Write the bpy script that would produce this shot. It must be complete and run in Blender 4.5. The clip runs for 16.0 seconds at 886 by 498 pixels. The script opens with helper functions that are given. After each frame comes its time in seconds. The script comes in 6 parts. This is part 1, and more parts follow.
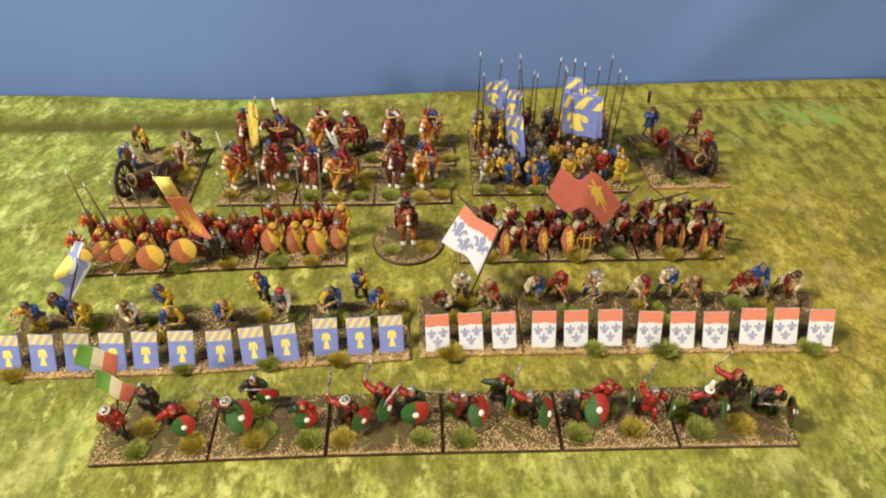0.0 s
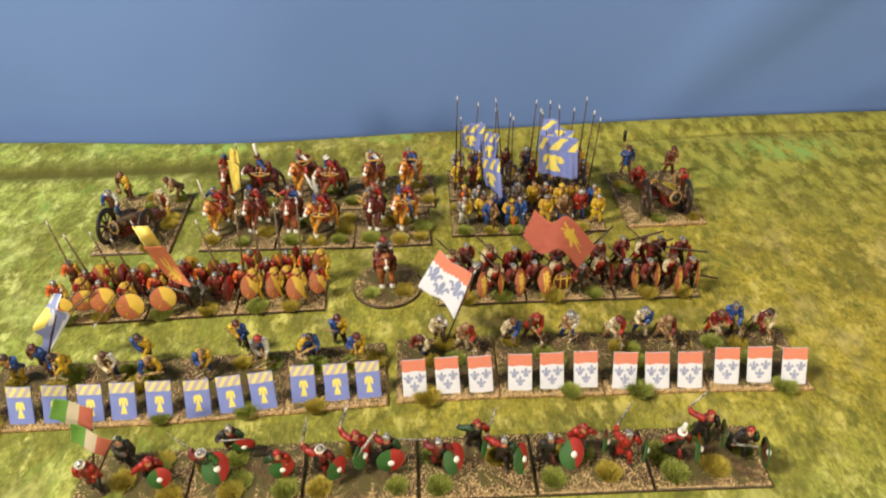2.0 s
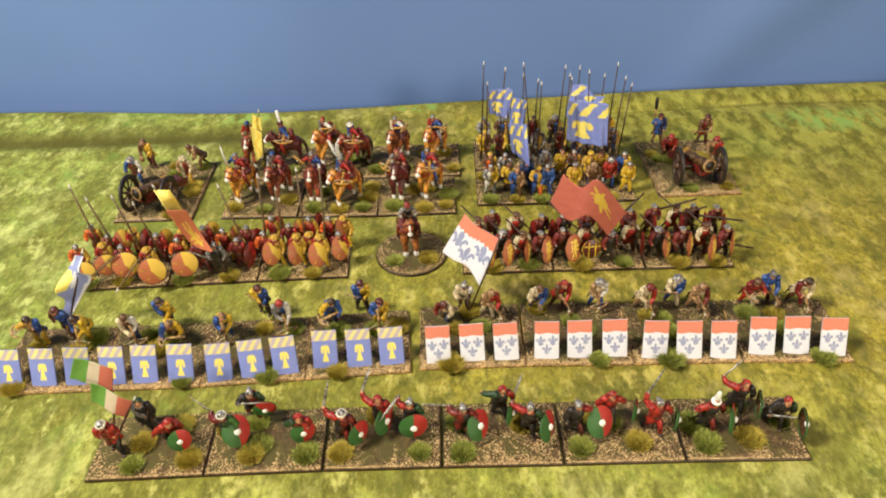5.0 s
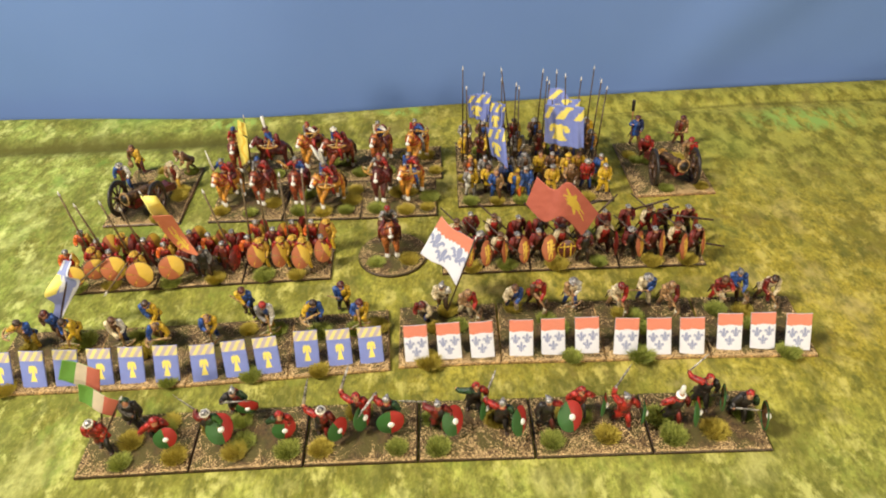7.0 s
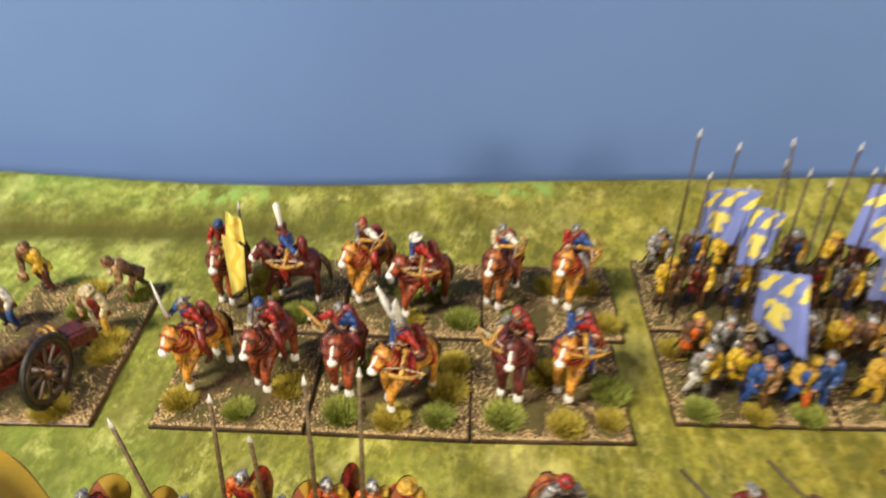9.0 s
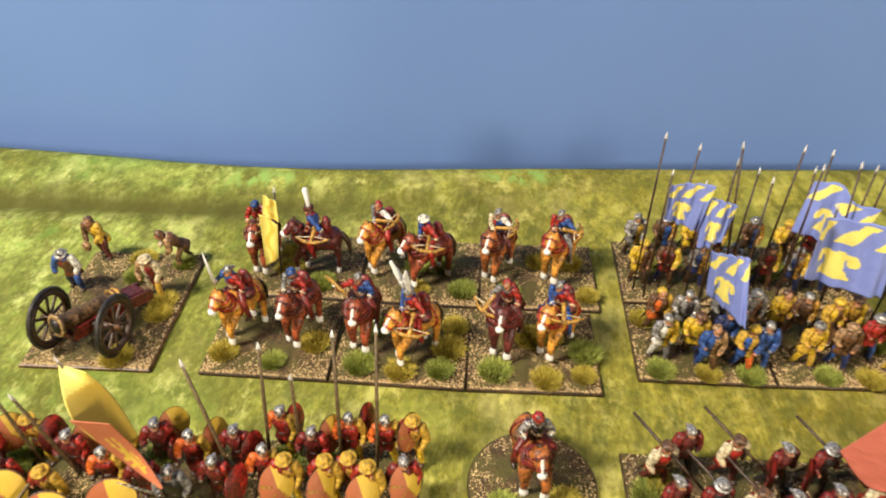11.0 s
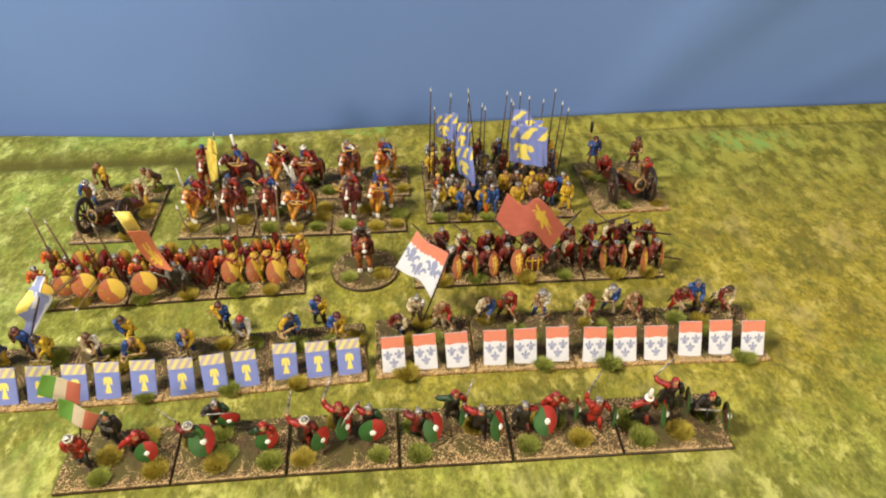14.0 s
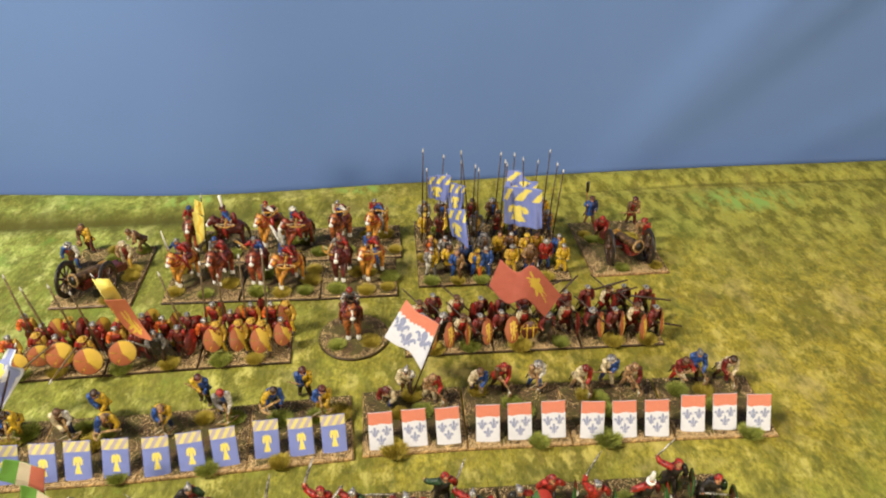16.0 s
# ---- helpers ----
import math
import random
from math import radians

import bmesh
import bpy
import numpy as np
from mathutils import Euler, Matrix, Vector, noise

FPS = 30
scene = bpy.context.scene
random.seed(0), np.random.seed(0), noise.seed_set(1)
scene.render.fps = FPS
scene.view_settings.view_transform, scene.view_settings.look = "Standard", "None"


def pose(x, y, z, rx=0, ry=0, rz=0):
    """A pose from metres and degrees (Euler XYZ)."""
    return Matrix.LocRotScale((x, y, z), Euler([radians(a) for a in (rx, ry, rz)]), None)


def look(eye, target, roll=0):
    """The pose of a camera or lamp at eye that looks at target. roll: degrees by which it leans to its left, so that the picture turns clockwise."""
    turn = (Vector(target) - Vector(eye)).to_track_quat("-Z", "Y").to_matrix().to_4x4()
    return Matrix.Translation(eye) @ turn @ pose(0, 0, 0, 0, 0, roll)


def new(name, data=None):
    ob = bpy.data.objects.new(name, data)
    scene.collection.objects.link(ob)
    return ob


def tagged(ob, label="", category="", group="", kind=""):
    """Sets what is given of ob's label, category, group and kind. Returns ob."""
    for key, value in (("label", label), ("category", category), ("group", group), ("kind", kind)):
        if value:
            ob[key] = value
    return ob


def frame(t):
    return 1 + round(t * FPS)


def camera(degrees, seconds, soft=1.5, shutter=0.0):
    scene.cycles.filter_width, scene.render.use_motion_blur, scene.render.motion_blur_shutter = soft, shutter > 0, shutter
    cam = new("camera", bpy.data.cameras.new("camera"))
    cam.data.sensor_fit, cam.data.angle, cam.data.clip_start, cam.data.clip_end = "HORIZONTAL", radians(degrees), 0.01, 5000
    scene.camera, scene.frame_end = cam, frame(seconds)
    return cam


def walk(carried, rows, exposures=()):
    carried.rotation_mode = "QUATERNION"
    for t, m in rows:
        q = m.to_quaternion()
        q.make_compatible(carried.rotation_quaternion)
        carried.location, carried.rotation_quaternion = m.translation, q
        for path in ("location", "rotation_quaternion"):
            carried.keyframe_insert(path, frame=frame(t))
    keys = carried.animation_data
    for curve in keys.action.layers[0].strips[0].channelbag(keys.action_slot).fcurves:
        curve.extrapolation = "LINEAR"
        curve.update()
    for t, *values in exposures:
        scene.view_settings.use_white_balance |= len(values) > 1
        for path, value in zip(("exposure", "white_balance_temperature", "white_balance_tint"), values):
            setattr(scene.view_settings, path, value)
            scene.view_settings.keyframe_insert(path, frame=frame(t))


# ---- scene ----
cam = camera(63.5, 16.0, soft=2.0, shutter=0.6)
PATH = [
    (0, (-0.003, -0.015, 0.31), (0.022, 1.532, -0.954), -0.3),
    (0.5, (-0.003, -0.019, 0.305), (0.031, 1.531, -0.955), -0.7),
    (1, (-0.003, -0.023, 0.309), (0.046, 1.513, -0.968), -0.6),
    (1.5, (0.002, -0.021, 0.317), (0.021, 1.534, -0.938), -1.0),
    (2, (0.01, -0.013, 0.321), (0.045, 1.581, -0.882), -1.1),
    (2.5, (0.005, -0.01, 0.319), (0.038, 1.61, -0.850), -0.5),
    (3, (0.002, -0.002, 0.312), (0.008, 1.624, -0.848), -1.1),
    (3.5, (0.004, -0.005, 0.308), (-0.001, 1.595, -0.889), -1.3),
    (4, (0.007, -0.009, 0.303), (-0.014, 1.559, -0.937), -1.3),
    (6.5, (0.013, -0.014, 0.312), (-0.023, 1.563, -0.915), -3.2),
    (7, (0.022, -0.021, 0.314), (-0.007, 1.547, -0.924), -2.7),
    (7.5, (0.013, 0.008, 0.311), (-0.046, 1.581, -0.921), -3.4),
    (8, (-0.012, 0.101, 0.295), (-0.098, 1.724, -0.867), -2.1),
    (8.5, (-0.037, 0.209, 0.248), (-0.136, 1.856, -0.880), -0.9),
    (9, (-0.049, 0.253, 0.205), (-0.119, 1.86, -0.980), -0.3),
    (9.2, (-0.059, 0.265, 0.192), (-0.128, 1.857, -1.014), 0.9),
    (11.5, (-0.04, 0.194, 0.254), (-0.142, 1.758, -0.985), 0.1),
    (12, (-0.034, 0.168, 0.273), (-0.122, 1.737, -0.961), 1.3),
    (12.5, (-0.019, 0.112, 0.296), (-0.038, 1.679, -0.944), 1.4),
    (13, (-0.012, 0.03, 0.307), (0.000, 1.608, -0.919), -0.0),
    (13.5, (0.005, -0.026, 0.313), (0.085, 1.556, -0.904), -0.5),
    (14, (0.004, -0.035, 0.319), (0.127, 1.564, -0.872), 0.3),
    (14.5, (0.002, -0.032, 0.319), (0.144, 1.581, -0.852), 0.7),
    (15, (0.0, -0.029, 0.327), (0.134, 1.606, -0.814), 0.1),
    (15.5, (0.004, -0.026, 0.324), (0.136, 1.639, -0.774), 0.5),
    (16, (0.011, -0.014, 0.321), (0.140, 1.657, -0.766), 0.3),
]
walk(cam, [(t, look(eye, target, roll)) for t, eye, target, roll in PATH],
     [(0, 0.0), (7.0, 0.1), (8.0, -0.05), (8.5, -0.08), (9, 0.22), (11.5, 0.38), (12, 0.42), (12.5, 0.42), (13, 0.2), (13.5, 0.08), (16, 0.0)])

# ---- light: two lamps of the room, one beside the table and one behind the camera ----
world = bpy.data.worlds.new("world")
scene.world = world
world.use_nodes = True
world.node_tree.nodes["Background"].inputs[0].default_value = (0.9, 0.85, 0.75, 1)
world.node_tree.nodes["Background"].inputs[1].default_value = 0.09


def room_lamp(name, eye, target, watts, size, colour):
    data = bpy.data.lights.new(name, "AREA")
    data.energy, data.size, data.color, data.shape = watts, size, colour, "DISK"
    ob = new(name, data)
    ob.matrix_world = look(eye, target)
    return ob


room_lamp("lamp_west", (-0.85, 0.0, 1.1), (0.0, 0.38, 0), 28.8, 0.3, (1.0, 0.9, 0.75))
room_lamp("lamp_south", (0.83, -0.85, 0.66), (0.0, 0.4, 0.03), 16.3, 0.3, (1.0, 0.85, 0.65))

# ---- materials ----
M = {}


def nodes_of(name):
    mat = bpy.data.materials.new(name)
    mat.use_nodes = True
    nt = mat.node_tree
    return mat, nt, nt.nodes["Principled BSDF"]


def add(nt, kind, **values):
    n = nt.nodes.new(kind)
    for key, v in values.items():
        n.inputs[key].default_value = v
    return n


def mixed(nt, fac, a, b, blend="MIX"):
    n = nt.nodes.new("ShaderNodeMix")
    n.data_type, n.blend_type = "RGBA", blend
    for sock, v in ((n.inputs[0], fac), (n.inputs[6], a), (n.inputs[7], b)):
        if isinstance(v, (float, int)):
            sock.default_value = v
        elif isinstance(v, tuple):
            sock.default_value = (*v, 1)
        else:
            nt.links.new(v, sock)
    return n.outputs[2]


def ramp(nt, source, lo, hi, a=0.0, b=1.0):
    n = nt.nodes.new("ShaderNodeMapRange")
    nt.links.new(source, n.inputs[0])
    for i, v in enumerate((lo, hi, a, b)):
        n.inputs[i + 1].default_value = v
    return n.outputs[0]


def coords(nt, scale=(1, 1, 1), which="Object"):
    tc = nt.nodes.new("ShaderNodeTexCoord")
    mp = nt.nodes.new("ShaderNodeMapping")
    mp.inputs["Scale"].default_value = scale
    nt.links.new(tc.outputs[which], mp.inputs[0])
    return mp.outputs[0]


def noisy(nt, vec, scale, detail=3.0, rough=0.55):
    n = add(nt, "ShaderNodeTexNoise", Scale=scale, Detail=detail, Roughness=rough)
    nt.links.new(vec, n.inputs["Vector"])
    return n.outputs["Fac"]


def bumped(nt, bsdf, height, strength, distance):
    n = add(nt, "ShaderNodeBump", Strength=strength, Distance=distance)
    nt.links.new(height, n.inputs["Height"])
    nt.links.new(n.outputs[0], bsdf.inputs["Normal"])


def paint(name, colour, rough=0.42, metal=0.0, dark=0.16, light=1.7):
    """Hand-brushed paint: a dark wash and dry-brushed lights in small patches."""
    mat, nt, p = nodes_of(name)
    vec = coords(nt)
    fine, wide = noisy(nt, vec, 750, 4, 0.65), noisy(nt, vec, 330, 2)
    lo = tuple(c * dark for c in colour)
    hi = tuple(min(1, c * light) for c in colour)
    c1 = mixed(nt, ramp(nt, fine, 0.4, 0.56), lo, colour)
    c2 = mixed(nt, ramp(nt, wide, 0.52, 0.7, 0, 0.8), c1, hi)
    nt.links.new(c2, p.inputs["Base Color"])
    p.inputs["Roughness"].default_value, p.inputs["Metallic"].default_value = rough, metal
    bumped(nt, p, fine, 0.5, 0.0004)
    M[name] = mat


for nm, c in dict(
        red=(0.36, 0.024, 0.016), dark_red=(0.17, 0.016, 0.012), maroon=(0.1, 0.018, 0.014), orange=(0.58, 0.12, 0.02),
        blue=(0.03, 0.085, 0.3), navy=(0.02, 0.03, 0.1), yellow=(0.62, 0.4, 0.028), ochre=(0.42, 0.22, 0.03),
        white=(0.75, 0.72, 0.62), cream=(0.6, 0.5, 0.31), tan=(0.34, 0.2, 0.09), brown=(0.13, 0.06, 0.025),
        dark_brown=(0.055, 0.028, 0.014), black=(0.022, 0.018, 0.017), green=(0.05, 0.15, 0.03), dark_green=(0.02, 0.055, 0.02), skin=(0.5, 0.24, 0.12),
        sorrel=(0.38, 0.12, 0.03), chestnut=(0.26, 0.055, 0.02), bay=(0.54, 0.24, 0.035), grey=(0.2, 0.19, 0.18)).items():
    paint(nm, c, dark=0.36 if max(c) > 0.5 else 0.14)
paint("mustard", (0.56, 0.34, 0.035), 0.6, 0.0, 0.4, 1.25)
paint("bright_white", (0.86, 0.85, 0.8), 0.6, 0.0, 0.8, 1.0)
# paler and less metallic than steel: the tips' glint is in the colour
paint("tip_silver", (0.64, 0.62, 0.59), 0.42, 0.2, 0.7, 1.15)
paint("steel", (0.42, 0.4, 0.38), 0.42, 0.6)
paint("bronze", (0.15, 0.08, 0.03), 0.45, 0.3)
paint("wood", (0.25, 0.12, 0.04), 0.6)
paint("shaft_brown", (0.13, 0.085, 0.035), 0.6, 0.0, 0.4)
paint("pale_wood", (0.42, 0.26, 0.1), 0.6)


def print_paper(name, colour, rough=0.6):
    """Colour print on paper, slightly mottled."""
    mat, nt, p = nodes_of(name)
    vec = coords(nt)
    fine, wide = noisy(nt, vec, 2200, 2), noisy(nt, vec, 120, 2)
    c1 = mixed(nt, ramp(nt, fine, 0.35, 0.65), tuple(c * 0.9 for c in colour), colour)
    c2 = mixed(nt, ramp(nt, wide, 0.35, 0.75, 0, 0.35), c1, tuple(min(1, c * 1.15 + 0.02) for c in colour))
    nt.links.new(c2, p.inputs["Base Color"])
    p.inputs["Roughness"].default_value = rough
    bumped(nt, p, noisy(nt, vec, 190, 3), 0.35, 0.0016)
    M[name] = mat


for nm, c in dict(paper_white=(0.68, 0.7, 0.77), paper_red=(0.64, 0.21, 0.13), paper_blue=(0.19, 0.24, 0.57), paper_yellow=(0.82, 0.7, 0.16), paper_straw=(0.7, 0.62, 0.24),
                  paper_lilac=(0.29, 0.34, 0.64), paper_lily=(0.27, 0.3, 0.46), paper_pale=(0.46, 0.4, 0.44), paper_orange=(0.6, 0.18, 0.09), paper_gold=(0.75, 0.52, 0.07),
                  paper_green=(0.14, 0.33, 0.06), paper_scarlet=(0.56, 0.15, 0.105), paper_cream=(0.62, 0.52, 0.4), shield_green=(0.03, 0.115, 0.022),
                  shield_red=(0.38, 0.02, 0.014), shield_orange=(0.35, 0.1, 0.033), shield_yellow=(0.56, 0.37, 0.035)).items():
    print_paper(nm, c)


def ground_materials():
    # printed grass mat: broad pale and olive areas, streaky mottling, fine blades, a crease with painted shade
    mat, nt, p = nodes_of("grass_mat")
    warp = add(nt, "ShaderNodeTexNoise", Scale=30.0, Detail=2.0)
    base = coords(nt, (1.0, 0.75, 1.0))
    nt.links.new(base, warp.inputs["Vector"])
    bend = nt.nodes.new("ShaderNodeVectorMath")
    bend.operation = "MULTIPLY_ADD"
    nt.links.new(warp.outputs["Color"], bend.inputs[0])
    bend.inputs[1].default_value = (0.025, 0.025, 0)
    nt.links.new(base, bend.inputs[2])
    vec = bend.outputs[0]
    wide, mid = noisy(nt, vec, 7.0, 4, 0.6), noisy(nt, vec, 27, 5, 0.66)
    small, fine = noisy(nt, vec, 105, 4, 0.66), noisy(nt, coords(nt, (1.5, 0.8, 1)), 300, 5, 0.7)
    sep = nt.nodes.new("ShaderNodeSeparateXYZ")
    nt.links.new(coords(nt), sep.inputs[0])
    # greener towards one side and the near edge of the mat
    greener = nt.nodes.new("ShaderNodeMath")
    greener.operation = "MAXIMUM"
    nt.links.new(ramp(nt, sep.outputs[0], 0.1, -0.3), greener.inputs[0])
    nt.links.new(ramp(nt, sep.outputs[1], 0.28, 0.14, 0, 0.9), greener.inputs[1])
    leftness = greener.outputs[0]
    # brightness of the better-lit side is partly put into these tones
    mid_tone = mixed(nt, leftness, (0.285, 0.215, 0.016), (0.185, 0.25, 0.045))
    # the pale tone is darker across the middle rows of the mat
    weight = nt.nodes.new("ShaderNodeMath")
    weight.operation = "MINIMUM"
    nt.links.new(ramp(nt, sep.outputs[1], 0.2, 0.25), weight.inputs[0])
    nt.links.new(ramp(nt, sep.outputs[1], 0.53, 0.44), weight.inputs[1])
    pale = mixed(nt, leftness, (0.52, 0.425, 0.06), mixed(nt, weight.outputs[0], (0.5, 0.63, 0.15), (0.32, 0.42, 0.085)))
    c = mixed(nt, ramp(nt, wide, 0.36, 0.6), (0.16, 0.148, 0.02), mid_tone)
    c = mixed(nt, ramp(nt, mid, 0.42, 0.64, 0, 0.85), c, pale)
    c = mixed(nt, ramp(nt, sep.outputs[0], 0.12, 0.36, 0, 0.45), c, pale)
    c = mixed(nt, ramp(nt, small, 0.37, 0.53, 0.3, 1.0), (0.105, 0.108, 0.018), c)
    c = mixed(nt, ramp(nt, fine, 0.37, 0.53, 0.4, 1.0), (0.085, 0.085, 0.012), c)
    c = mixed(nt, ramp(nt, fine, 0.55, 0.7, 0, 0.45), c, (0.55, 0.52, 0.13))
    # worn olive stains, bleached patches and dark tufts of a printed meadow
    stain, patch, fleck = noisy(nt, vec, 11, 6, 0.68), noisy(nt, coords(nt, (1.0, 0.8, 1)), 21, 5, 0.66), noisy(nt, coords(nt, (1.0, 0.6, 1)), 62, 5, 0.72)
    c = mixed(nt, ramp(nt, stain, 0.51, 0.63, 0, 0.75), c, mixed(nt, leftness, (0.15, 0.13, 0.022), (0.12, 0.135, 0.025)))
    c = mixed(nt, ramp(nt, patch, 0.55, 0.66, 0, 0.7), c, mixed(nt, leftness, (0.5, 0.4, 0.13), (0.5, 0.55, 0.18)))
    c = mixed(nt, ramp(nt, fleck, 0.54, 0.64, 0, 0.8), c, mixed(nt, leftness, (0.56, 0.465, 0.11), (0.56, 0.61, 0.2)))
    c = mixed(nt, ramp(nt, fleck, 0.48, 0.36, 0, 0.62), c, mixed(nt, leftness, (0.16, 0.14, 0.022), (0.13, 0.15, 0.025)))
    # brown dead grass in short streaks
    dead = noisy(nt, coords(nt, (1.0, 0.8, 1)), 30, 6, 0.72)
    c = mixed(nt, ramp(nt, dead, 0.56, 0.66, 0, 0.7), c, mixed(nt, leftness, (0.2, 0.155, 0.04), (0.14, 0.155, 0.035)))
    # fine strands lying two ways
    for turn, tint in ((0.9, (0.1, 0.1, 0.015)), (-1.1, (0.5, 0.47, 0.13))):
        lay = nt.nodes.new("ShaderNodeMapping")
        lay.inputs["Rotation"].default_value = (0, 0, turn)
        lay.inputs["Scale"].default_value = (2.2, 1.0, 1.0)
        nt.links.new(coords(nt), lay.inputs[0])
        strand = noisy(nt, lay.outputs[0], 95, 4, 0.62)
        c = mixed(nt, ramp(nt, strand, 0.5, 0.66, 0, 0.22), c, tint)
    # small dabs of dark olive and fresh green
    dab, fresh = noisy(nt, coords(nt, (1.0, 0.6, 1)), 85, 4, 0.66), noisy(nt, coords(nt, (1.1, 0.7, 1)), 40, 5, 0.7)
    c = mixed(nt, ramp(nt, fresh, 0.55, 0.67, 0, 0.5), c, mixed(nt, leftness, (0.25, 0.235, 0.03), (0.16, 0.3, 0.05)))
    c = mixed(nt, ramp(nt, dab, 0.52, 0.64, 0, 0.55), c, (0.09, 0.1, 0.02))
    green = noisy(nt, coords(nt, (1, 1.0, 1)), 6.1, 2)
    c = mixed(nt, ramp(nt, green, 0.6, 0.7, 0, 0.5), c, (0.15, 0.25, 0.045))
    far = nt.nodes.new("ShaderNodeMath")
    far.operation = "MULTIPLY"
    nt.links.new(ramp(nt, sep.outputs[1], 0.4, 0.5, 0, 0.6), far.inputs[0])
    nt.links.new(ramp(nt, sep.outputs[0], 0.0, 0.18), far.inputs[1])
    c = mixed(nt, far.outputs[0], c, mixed(nt, ramp(nt, noisy(nt, coords(nt, (1.0, 0.45, 1)), 80, 5, 0.7), 0.43, 0.57), (0.1, 0.11, 0.015), (0.42, 0.42, 0.08)))
    # printed clumps of fresher grass
    for cx, cy, size in ((0.335, 0.546, 0.065), (-0.175, 0.572, 0.035), (-0.02, 0.585, 0.03)):
        away = nt.nodes.new("ShaderNodeVectorMath")
        away.operation = "DISTANCE"
        nt.links.new(coords(nt, (1, 2.4, 0)), away.inputs[0])
        away.inputs[1].default_value = (cx, cy * 2.4, 0)
        near = nt.nodes.new("ShaderNodeMath")
        near.operation = "MULTIPLY"
        nt.links.new(ramp(nt, away.outputs["Value"], size * 0.4, size, 1.0, 0), near.inputs[0])
        nt.links.new(ramp(nt, noisy(nt, coords(nt, (1.0, 0.4, 1)), 95, 4, 0.66), 0.45, 0.55), near.inputs[1])
        c = mixed(nt, near.outputs[0], c, (0.26, 0.4, 0.09))
    # shade of the crease near the far edge, put into the colour: wide at one end of the mat and thin at the other
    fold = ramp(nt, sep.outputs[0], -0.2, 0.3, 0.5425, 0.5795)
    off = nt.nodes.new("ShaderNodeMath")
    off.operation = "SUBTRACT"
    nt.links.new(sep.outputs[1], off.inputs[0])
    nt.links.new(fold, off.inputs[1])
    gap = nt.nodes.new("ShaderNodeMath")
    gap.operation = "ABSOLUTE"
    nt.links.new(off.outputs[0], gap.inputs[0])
    crease_shade = nt.nodes.new("ShaderNodeMath")
    crease_shade.operation = "MULTIPLY"
    nt.links.new(ramp(nt, gap.outputs[0], 0.003, 0.021, 0.9, 0), crease_shade.inputs[0])
    nt.links.new(ramp(nt, sep.outputs[0], 0.02, -0.16), crease_shade.inputs[1])
    c = mixed(nt, crease_shade.outputs[0], c, (0.075, 0.07, 0.012))
    # thin dark line: the shade inside the fold, painted as colour
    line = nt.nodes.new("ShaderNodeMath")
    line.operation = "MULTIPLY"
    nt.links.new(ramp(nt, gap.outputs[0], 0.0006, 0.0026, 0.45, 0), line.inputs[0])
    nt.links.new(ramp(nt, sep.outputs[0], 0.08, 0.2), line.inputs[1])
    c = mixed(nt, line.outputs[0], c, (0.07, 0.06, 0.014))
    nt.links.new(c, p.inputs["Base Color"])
    p.inputs["Roughness"].default_value = 0.8
    p.inputs["Specular IOR Level"].default_value = 0.2
    bumped(nt, p, fine, 0.3, 0.001)
    M["grass_mat"] = mat
    # blue backdrop cloth
    mat, nt, p = nodes_of("blue_cloth")
    vec = coords(nt)
    wide, weave = noisy(nt, vec, 5, 3), noisy(nt, vec, 1500, 2)
    c = mixed(nt, ramp(nt, wide, 0.3, 0.7), (0.125, 0.215, 0.47), (0.14, 0.235, 0.51))
    c = mixed(nt, ramp(nt, weave, 0.3, 0.7, 0, 0.25), c, (0.15, 0.255, 0.55))
    nt.links.new(c, p.inputs["Base Color"])
    p.inputs["Roughness"].default_value = 0.9
    p.inputs["Specular IOR Level"].default_value = 0.15
    M["blue_cloth"] = mat
    # sanded and dry-brushed base top
    mat, nt, p = nodes_of("base_earth")
    vec = coords(nt)
    fine, wide = noisy(nt, vec, 700, 4, 0.7), noisy(nt, vec, 90, 2)
    c = mixed(nt, ramp(nt, fine, 0.4, 0.62), (0.035, 0.021, 0.009), (0.14, 0.085, 0.03))
    c = mixed(nt, ramp(nt, wide, 0.42, 0.56, 0, 0.85), c, (0.085, 0.075, 0.015))
    nt.links.new(c, p.inputs["Base Color"])
    p.inputs["Roughness"].default_value = 0.85
    bumped(nt, p, fine, 0.9, 0.001)
    M["base_earth"] = mat
    mat, nt, p = nodes_of("gravel")
    info = nt.nodes.new("ShaderNodeNewGeometry")
    c = mixed(nt, ramp(nt, info.outputs["Random Per Island"], 0.1, 0.95), (0.13, 0.07, 0.026), (0.78, 0.57, 0.28))
    nt.links.new(c, p.inputs["Base Color"])
    p.inputs["Roughness"].default_value = 0.75
    M["gravel"] = mat
    for name, a, b in (("tuft_green", (0.16, 0.2, 0.025), (0.46, 0.49, 0.1)), ("tuft_olive", (0.3, 0.24, 0.022), (0.62, 0.5, 0.08))):
        mat, nt, p = nodes_of(name)
        info = nt.nodes.new("ShaderNodeNewGeometry")
        nt.links.new(mixed(nt, info.outputs["Random Per Island"], a, b), p.inputs["Base Color"])
        p.inputs["Roughness"].default_value = 0.8
        M[name] = mat
    # surfaces of the added room are kept light to bounce more fill
    for name, col in (("wall_paint", (0.8, 0.76, 0.68)), ("ceiling_paint", (0.8, 0.78, 0.74)), ("floor_board", (0.32, 0.21, 0.12)), ("table_wood", (0.3, 0.19, 0.1))):
        mat, nt, p = nodes_of(name)
        vec = coords(nt)
        c = mixed(nt, ramp(nt, noisy(nt, vec, 3, 4), 0.3, 0.7), tuple(v * 0.88 for v in col), col)
        nt.links.new(c, p.inputs["Base Color"])
